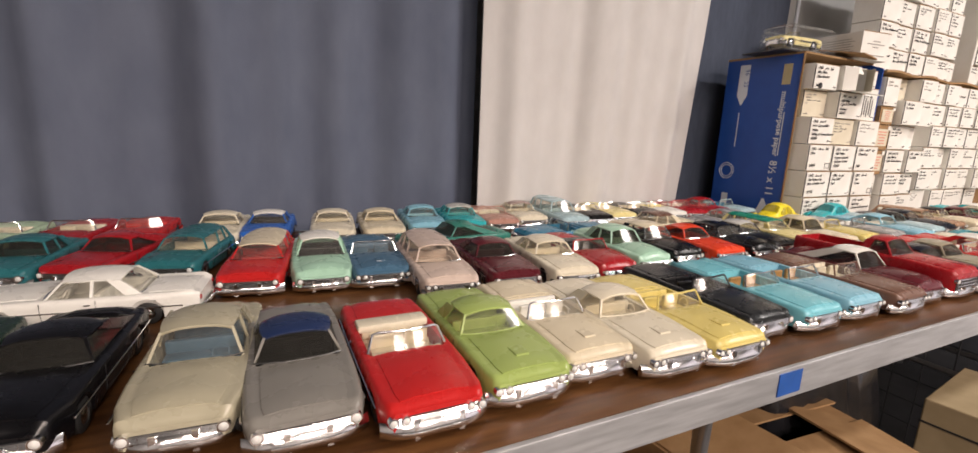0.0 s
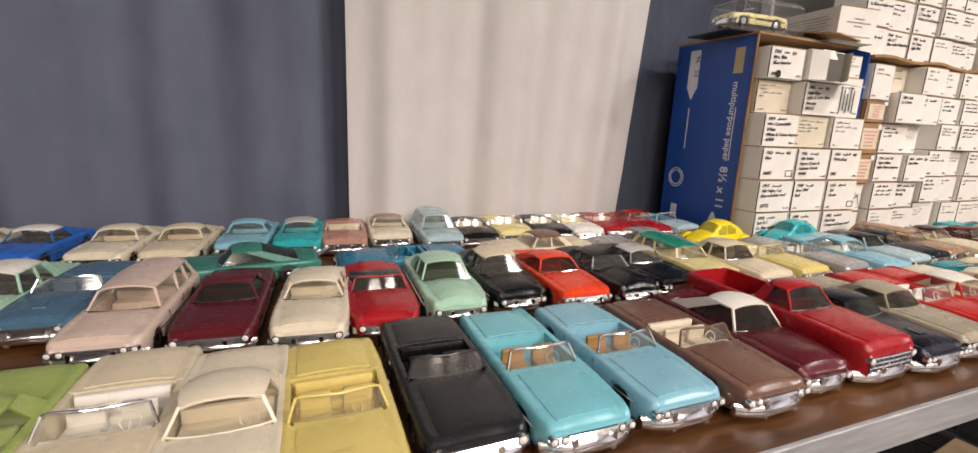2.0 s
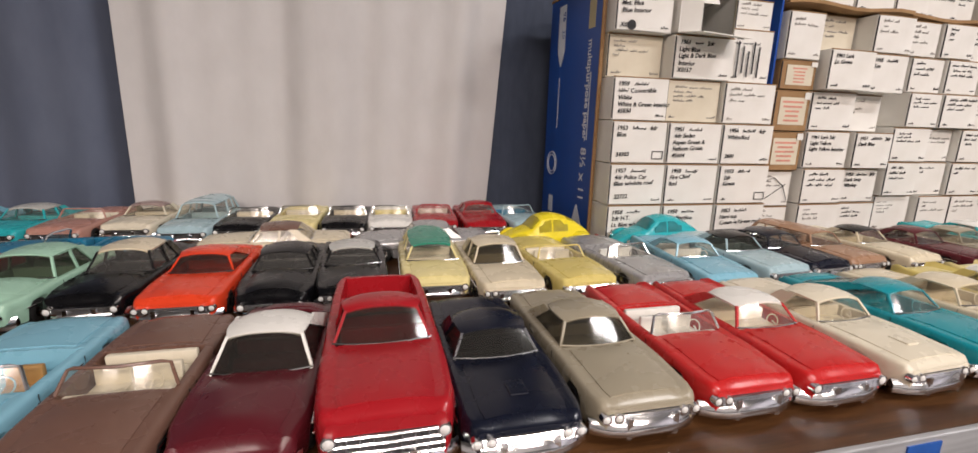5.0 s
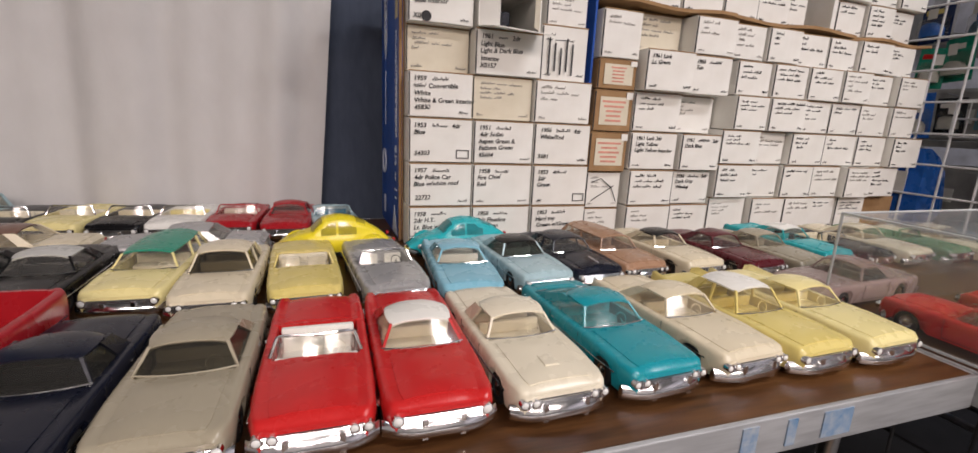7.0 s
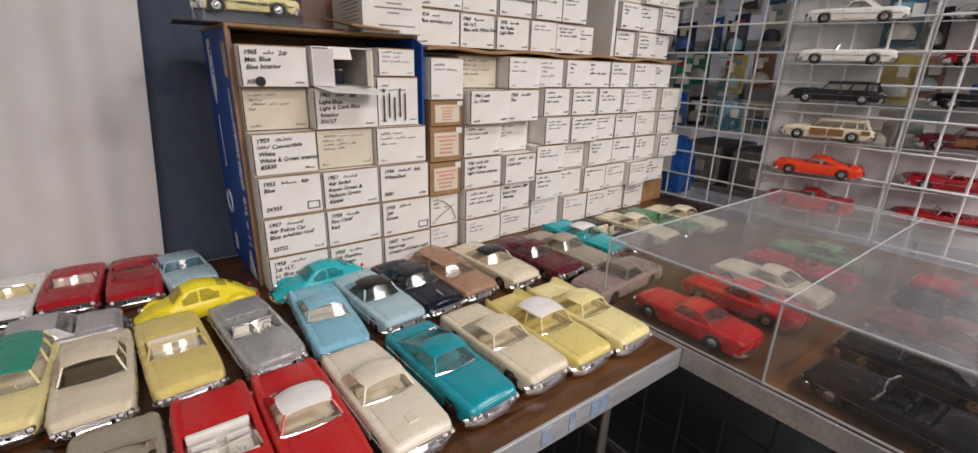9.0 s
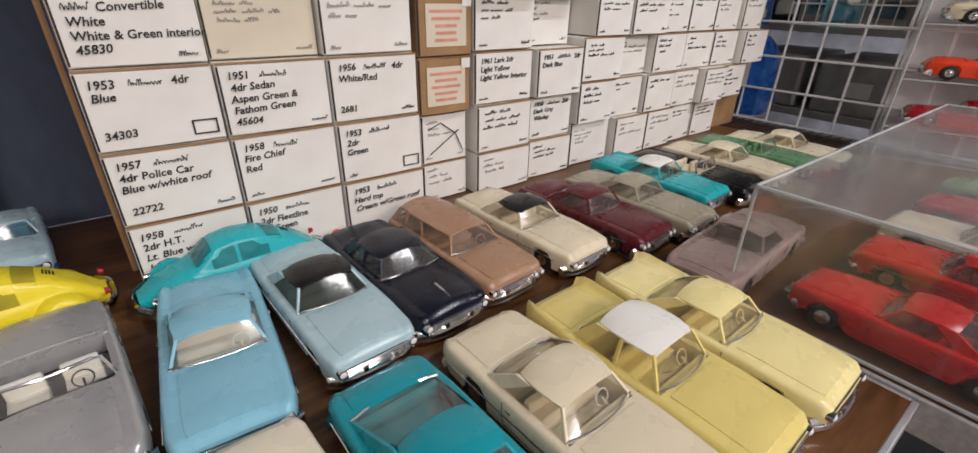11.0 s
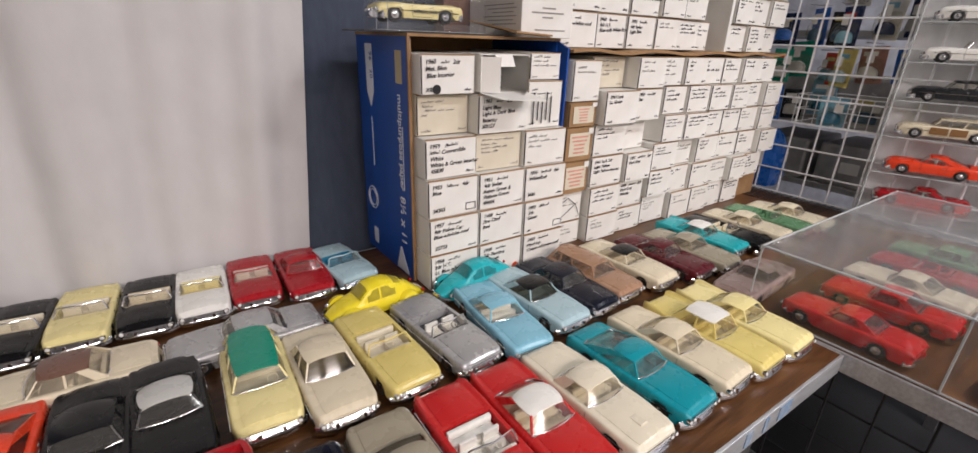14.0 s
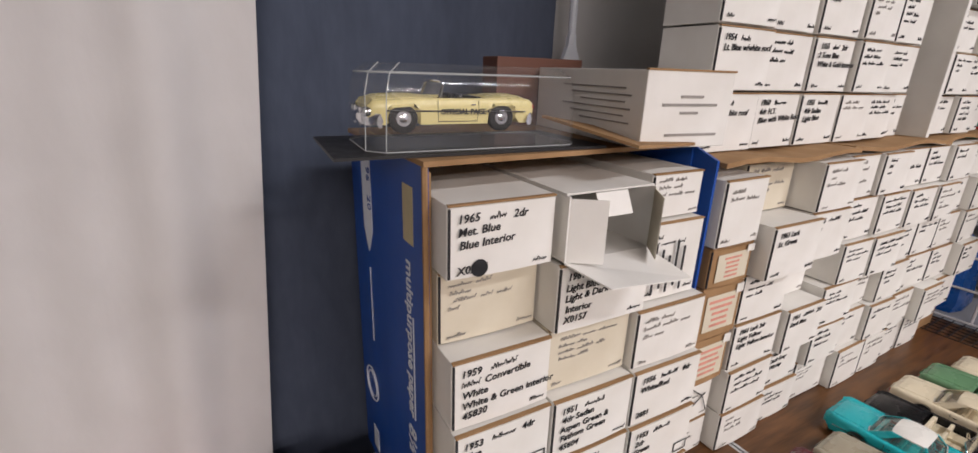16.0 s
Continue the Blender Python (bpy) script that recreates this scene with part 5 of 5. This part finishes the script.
    (0.394, 0.625, -6, "hardtop", "sky", "sky blue plastic model hardtop", dict(L=0.18)),
    (0.481, 0.620, -6, "sedan", "aqua", "aqua plastic model sedan with a white roof", dict(roof="lightgrey", L=0.18)),
    (0.561, 0.620, -4, "conv", "rose", "rose brown plastic model convertible", dict(L=0.185, inside="ivory", trim=False)),
    (0.647, 0.640, -4, "hardtop", "ivory", "pale plastic model hardtop with a brown roof", dict(roof="mauve", L=0.17)),
    (0.739, 0.604, -3, "wagon", "paleblue", "pale blue plastic model wagon with a high roof", dict(L=0.185, H=0.062)),
    (0.815, 0.612, -4, "conv", "black", "black plastic model convertible with a cream tonneau", dict(L=0.17, inside="ivory")),
    (0.896, 0.621, -4, "conv", "paleyellow", "cream yellow plastic model convertible", dict(L=0.17, inside="ivory")),
    (0.981, 0.611, -4, "conv", "black", "black plastic model convertible with a cream interior", dict(L=0.17, inside="cream")),
    (1.059, 0.610, -3, "conv", "white", "white plastic model convertible with a yellow interior", dict(L=0.17, inside="paleyellow")),
    (1.142, 0.613, -3, "conv", "darkred", "red plastic model convertible with pink and white seats", dict(L=0.17, inside="pink", trim=False)),
    (1.229, 0.592, -2, "hardtop", "darkred", "plain red plastic model hardtop", dict(L=0.185, trim=False)),
    (1.317, 0.594, 8, "conv", "paleblue", "pale blue plastic model convertible with a dark interior", dict(L=0.17, inside="midblue", trim=False)),
]
for x, y, a, style, color, label, opts in CARS:
    model_car((x, y), a, style, color, label, **opts)


# ---- clear display cases ----
def acrylic_case(m, w, d, h, splits, label):
    """A clear acrylic box: w along x, d along y."""
    c = thing("display_case", m, label, "display case", "clear display cases")
    t = 0.003
    for q in ((0, w, 0, t), (0, w, d - t, d), (0, t, t, d - t), (w - t, w, t, d - t)):
        part("wall", box(*q, 0.0, h - t), M_ACRYL, c)
    part("lid", box(-0.004, w + 0.004, -0.004, d + 0.004, h - t + 0.0003, h), M_SCUFF, c)
    for s in splits:
        part("divider", box(t, w - t, s, s + t, 0.0, h - t - 0.0005), M_ACRYL, c)
    bm = bmesh.new()
    for q in (((0, 0, h), (w, 0, h)), ((0, d, h), (w, d, h)), ((0, 0, h), (0, d, h)), ((w, 0, h), (w, d, h)), ((0, 0, 0), (0, 0, h)), ((0, d, 0), (0, d, h)), ((0, 0, 0.002), (0, d, 0.002))):
        tube(bm, q, 0.0018, 5)
    for s in splits:
        tube(bm, [(0, s, 0), (0, s, h)], 0.0018, 5)
        tube(bm, [(0, s, h), (w, s, h)], 0.0014, 5)
    part("edge", bm, M_ACRYLEDGE, c, "polished acrylic edges")
    return c


case = acrylic_case(pose(1.906, -0.62, 0.7508), 0.67, 0.785, 0.125, (0.26, 0.505), "low clear acrylic case with model cars inside")
part("hinge", box(0.06, 0.13, 0.255, 0.275, 0.122, 0.130, 0.001), M_ACRYLEDGE, case, "clear plastic hinge")
for x, y, a, style, color, label, opts in (
    (1.965, 0.120, 178, "hardtop", "red", "red model sports car inside the clear case", dict(round_nose=0.8, trim=False, L=0.195, W=0.076, H=0.052)),
    (1.972, -0.150, 176, "conv", "black", "black model car inside the clear case", dict(round_nose=0.6, L=0.20)),
    (2.10, 0.110, 182, "hardtop", "red", "red model car inside the clear case", dict(L=0.2)),
    (2.22, 0.115, 178, "hardtop", "cream", "cream model car inside the clear case", dict(L=0.2)),
    (2.34, 0.110, 180, "conv", "darkred", "dark red model car inside the clear case", dict(L=0.2)),
    (2.46, 0.110, 180, "sedan", "sage", "green model car inside the clear case", dict(L=0.2)),
    (2.10, -0.145, 180, "hardtop", "charcoal", "charcoal model car inside the clear case", dict(L=0.2)),
    (2.23, -0.145, 180, "hardtop", "maroon", "maroon model car inside the clear case", dict(L=0.2)),
    (2.36, -0.145, 180, "sedan", "black", "black model sedan inside the clear case", dict(L=0.2)),
    (2.48, -0.145, 180, "sedan", "darkred", "red model sedan inside the clear case", dict(L=0.2)),
    (1.985, -0.40, 180, "sedan", "black", "black model sedan inside the clear case", dict(L=0.2)),
    (2.12, -0.40, 180, "sedan", "red", "red model sedan inside the clear case", dict(L=0.2)),
):
    model_car((x, y), a, style, color, label, group="model cars in the clear case", z=0.7515, **opts)

# shelved tower with cars seen from the side
TW = pose(2.640, 0.255, 0.7508, 0, 0, -72)
tower = thing("display_tower", TW, "tall clear acrylic tower with shelves of model cars", "display case", "clear display cases")
TL, TD, TH = 0.56, 0.115, 0.90
# pale mottle stands in for white boxes reflected in or seen through the tower
M_BACK = mat("painted pale backdrop", (0.66, 0.66, 0.68), rough=0.22, color2=(0.92, 0.92, 0.93), scale=28, stretch=(1, 1, 0.5))
part("back", box(0, TL, TD, TD + 0.003, 0, TH), M_BACK, tower, "pale back panel painted for the white boxes showing in the tower")
for x in (0.0, TL / 2, TL - 0.003):
    part("upright", box(x, x + 0.003, 0, TD - 0.0005, 0, TH), M_ACRYL, tower)
SH = [0.0, 0.060, 0.149, 0.245, 0.337, 0.431, 0.524, 0.618, 0.713]
for z in SH:
    for x in (0.0035, TL / 2 + 0.0035):
        part("shelf", box(x, x + TL / 2 - 0.008, 0, TD - 0.001, z, z + 0.003), M_ACRYL, tower)
bm = bmesh.new()
for x in (0.0, TL / 2, TL):
    tube(bm, [(x, -0.003, 0), (x, -0.003, TH)], 0.0022, 5)
for z in SH:
    tube(bm, [(0, -0.002, z + 0.0015), (TL, -0.002, z + 0.0015)], 0.0013, 5)
part("edge", bm, M_ACRYLEDGE, tower, "polished acrylic edges")
ROWS = [
    (("paleblue", "hardtop"), ("darkred", "hardtop")), (("darkred", "hardtop"), ("darkred", "conv")), (("orange", "fastback"), ("darkred", "conv")),
    (("cream", "wagon"), ("maroon", "wagon")), (("charcoal", "wagon"), ("black", "hardtop")), (("white", "conv"), ("darkred", "hardtop")),
    (("white", "hardtop"), ("silver", "conv")), (("sky", "sedan"), ("cream", "sedan")),
]
for k, pair in enumerate(ROWS):
    if k == 0:
        continue
    for side, (color, style) in enumerate(pair):
        place = TW @ Vector((0.030 + side * TL / 2, 0.052, SH[k] + 0.0034))
        c = model_car((place.x, place.y), 198, style, color, "%s model car on a clear shelf of the tower" % color, group="model cars in the tower", z=place.z, L=0.198, W=0.074, round_nose=0.7 if color == "orange" else 0.2, trim=color != "orange")
        if style == "wagon" and color != "charcoal":
            for sx in (-1, 1):
                for y0_, y1_ in ((0.32, 0.50), (0.52, 0.68), (0.80 + 0.06, 0.95)):
                    part("wood_panel", box(sx * 0.0372 - 0.0006, sx * 0.0372 + 0.0006, y0_ * 0.198, y1_ * 0.198, 0.013 if y1_ < 0.7 else 0.020, 0.030), paint("wood"), c, "brown wood side panel")

# ---- wire grid with hanging packs ----
wire_frame("wire_grid", pose(2.735, 0.66, 0.755, 0, 0, -88), 0.95, 1.15, 13, 15, 0.0030, M_WIRE, "white coated wire grid panel", "wire panel", "wire panels")
wire_frame("wire_grid", pose(2.735, 0.64, 0.7535, 90, 0, -88), 0.40, 0.12, 20, 6, 0.0014, M_BLKWIRE, "black wire mesh shelf at the foot of the grid", "wire panel", "wire panels")
basket = thing("wire_basket", pose(2.80, 0.25, 0.98), "white wire basket hooked on the grid", "wire basket")
for k in range(11):
    part("wire", tube(bmesh.new(), [(0, 0.03 * k, 0), (0, 0.03 * k, 0.09)], 0.0016, 5), M_WIRE, basket)
for z in (0.0, 0.045, 0.09):
    part("rim", tube(bmesh.new(), [(0, 0, z), (0, 0.3, z), (0.16, 0.3, z), (0.16, 0, z), (0, 0, z)], 0.002, 5), M_WIRE, basket)
rnd = random.Random(9)
PACK = ["navytop", "slate", "lightgrey", "midblue", "white", "lightgrey", "paleblue", "blue", "red", "white", "white", "charcoal", "sky", "lightgrey"]
BRIGHT = ("greentop", "greentop", "orange", "yellow", "rose", "blue")


def toy_pack(x, y, z, turn, key, toy, w, tall):
    """A carded toy: hanging card, clear bubble, the toy in it, a price tag and its hook."""
    p = thing("toy_pack", pose(x, y, z, 0, rnd.uniform(-4, 4), turn), "colourful carded toy pack hanging on the grid", "toy pack", "hanging toy packs")
    part("card", box(-w / 2, w / 2, 0, 0.002, 0, tall, 0.0006), paint(key), p)
    rr = []
    for inset, yy in ((0.0, -0.0004), (0.002, -0.016), (0.007, -0.028), (0.016, -0.034)):
        x0, x1, z0, z1 = -w * 0.44 + inset, w * 0.44 - inset, 0.008 + inset, tall * 0.66 - inset
        q = 0.008
        rr.append([(x0 + q, yy, z0), (x1 - q, yy, z0), (x1, yy, z0 + q), (x1, yy, z1 - q), (x1 - q, yy, z1), (x0 + q, yy, z1), (x0, yy, z1 - q), (x0, yy, z0 + q)])
    part("bubble", loft(bmesh.new(), rr), M_PANE, p, "clear plastic bubble", True)
    part("toy", loft(bmesh.new(), [[(c * w * 0.36, -0.004 - d, 0.016 + e) for d, e in ((0, 0), (0.020 * k, 0), (0.020 * k, 0.016), (0.014 * k, 0.034 * k), (0, 0.034 * k))] for c, k in ((-1, 0.6), (-0.8, 0.9), (-0.3, 1.0), (0.2, 1.0), (0.7, 0.8), (1, 0.5))]), paint(toy), p, smooth=True)
    part("print", box(-w * 0.38, w * 0.16, -0.0012, -0.0003, tall * 0.74, tall * 0.86), paint(rnd.choice(("white", "yellow", "red", "sky"))), p)
    part("price_tag", box(0.004, 0.026, -0.0372, -0.0362, tall * 0.55, tall * 0.80), M_CARD, p, "white price tag")
    part("hook", tube(bmesh.new(), [(0, 0.03, tall + 0.008), (0, -0.05, tall + 0.008)], 0.0016, 5), M_STEEL, p)


for k in range(96):
    col, row = k % 12, k // 12
    key = rnd.choice(PACK) if row != 1 else BRIGHT[col % 6]
    toy_pack(2.79 + 0.05 * (k % 3) + rnd.uniform(0, 0.03), 0.64 - 0.064 * col + rnd.uniform(-0.015, 0.015), 0.985 + 0.122 * row + rnd.uniform(-0.02, 0.02), -90 + rnd.uniform(-30, 30), key, rnd.choice(PACK), rnd.uniform(0.056, 0.078), rnd.uniform(0.095, 0.12))
bag = thing("plastic_bag", pose(2.80, 0.60, 0.757), "bright blue plastic bag with a white paper tag", "bag")
part("body", loft(bmesh.new(), [[(a * q * (1 + 0.08 * noise.noise(Vector((a * 40, c_ * 40, zz * 30)))), c_ * q, zz) for a, c_ in ((-0.05, -0.045), (0.0, -0.056), (0.05, -0.045), (0.058, 0.0), (0.05, 0.045), (0.0, 0.052), (-0.05, 0.045), (-0.058, 0.0))] for zz, q in ((0.0, 0.9), (0.03, 1.08), (0.08, 1.0), (0.13, 0.9), (0.17, 0.6), (0.19, 0.3))]), paint("blue"), bag, smooth=True)
part("paper_tag", box(-0.066, -0.0645, -0.018, 0.016, 0.07, 0.13), M_CARD, bag, "white paper tag")
# bins and shelves in the dim space beyond
rack = thing("storage_rack", pose(3.05, -0.9, 0.0), "dim grey storage rack with bins beyond the grid", "storage rack")
for z in (0.3, 0.72, 0.95, 1.25, 1.55):
    part("shelf", box(0, 0.4, 0, 1.75, z, z + 0.02), M_GREYBOX, rack)
for y in (0.0, 0.85, 1.72):
    part("post", box(0.0, 0.03, y, y + 0.03, 0, 1.9), M_STEEL, rack)
for k in range(14):
    y = 0.04 + 0.24 * (k % 7)
    z = 0.741 if k < 7 else 0.971
    bin_ = thing("storage_bin", pose(3.06, -0.9 + y, z), "grey plastic bin on the storage rack", "bin", "bins on the rack")
    part("body", box(0, 0.3, 0, 0.2, 0, 0.15, 0.01), M_GREYBOX, bin_)
    part("sticker", box(-0.0015, -0.0003, 0.06, 0.12, 0.05, 0.09), M_CARD, bin_, "white paper label")
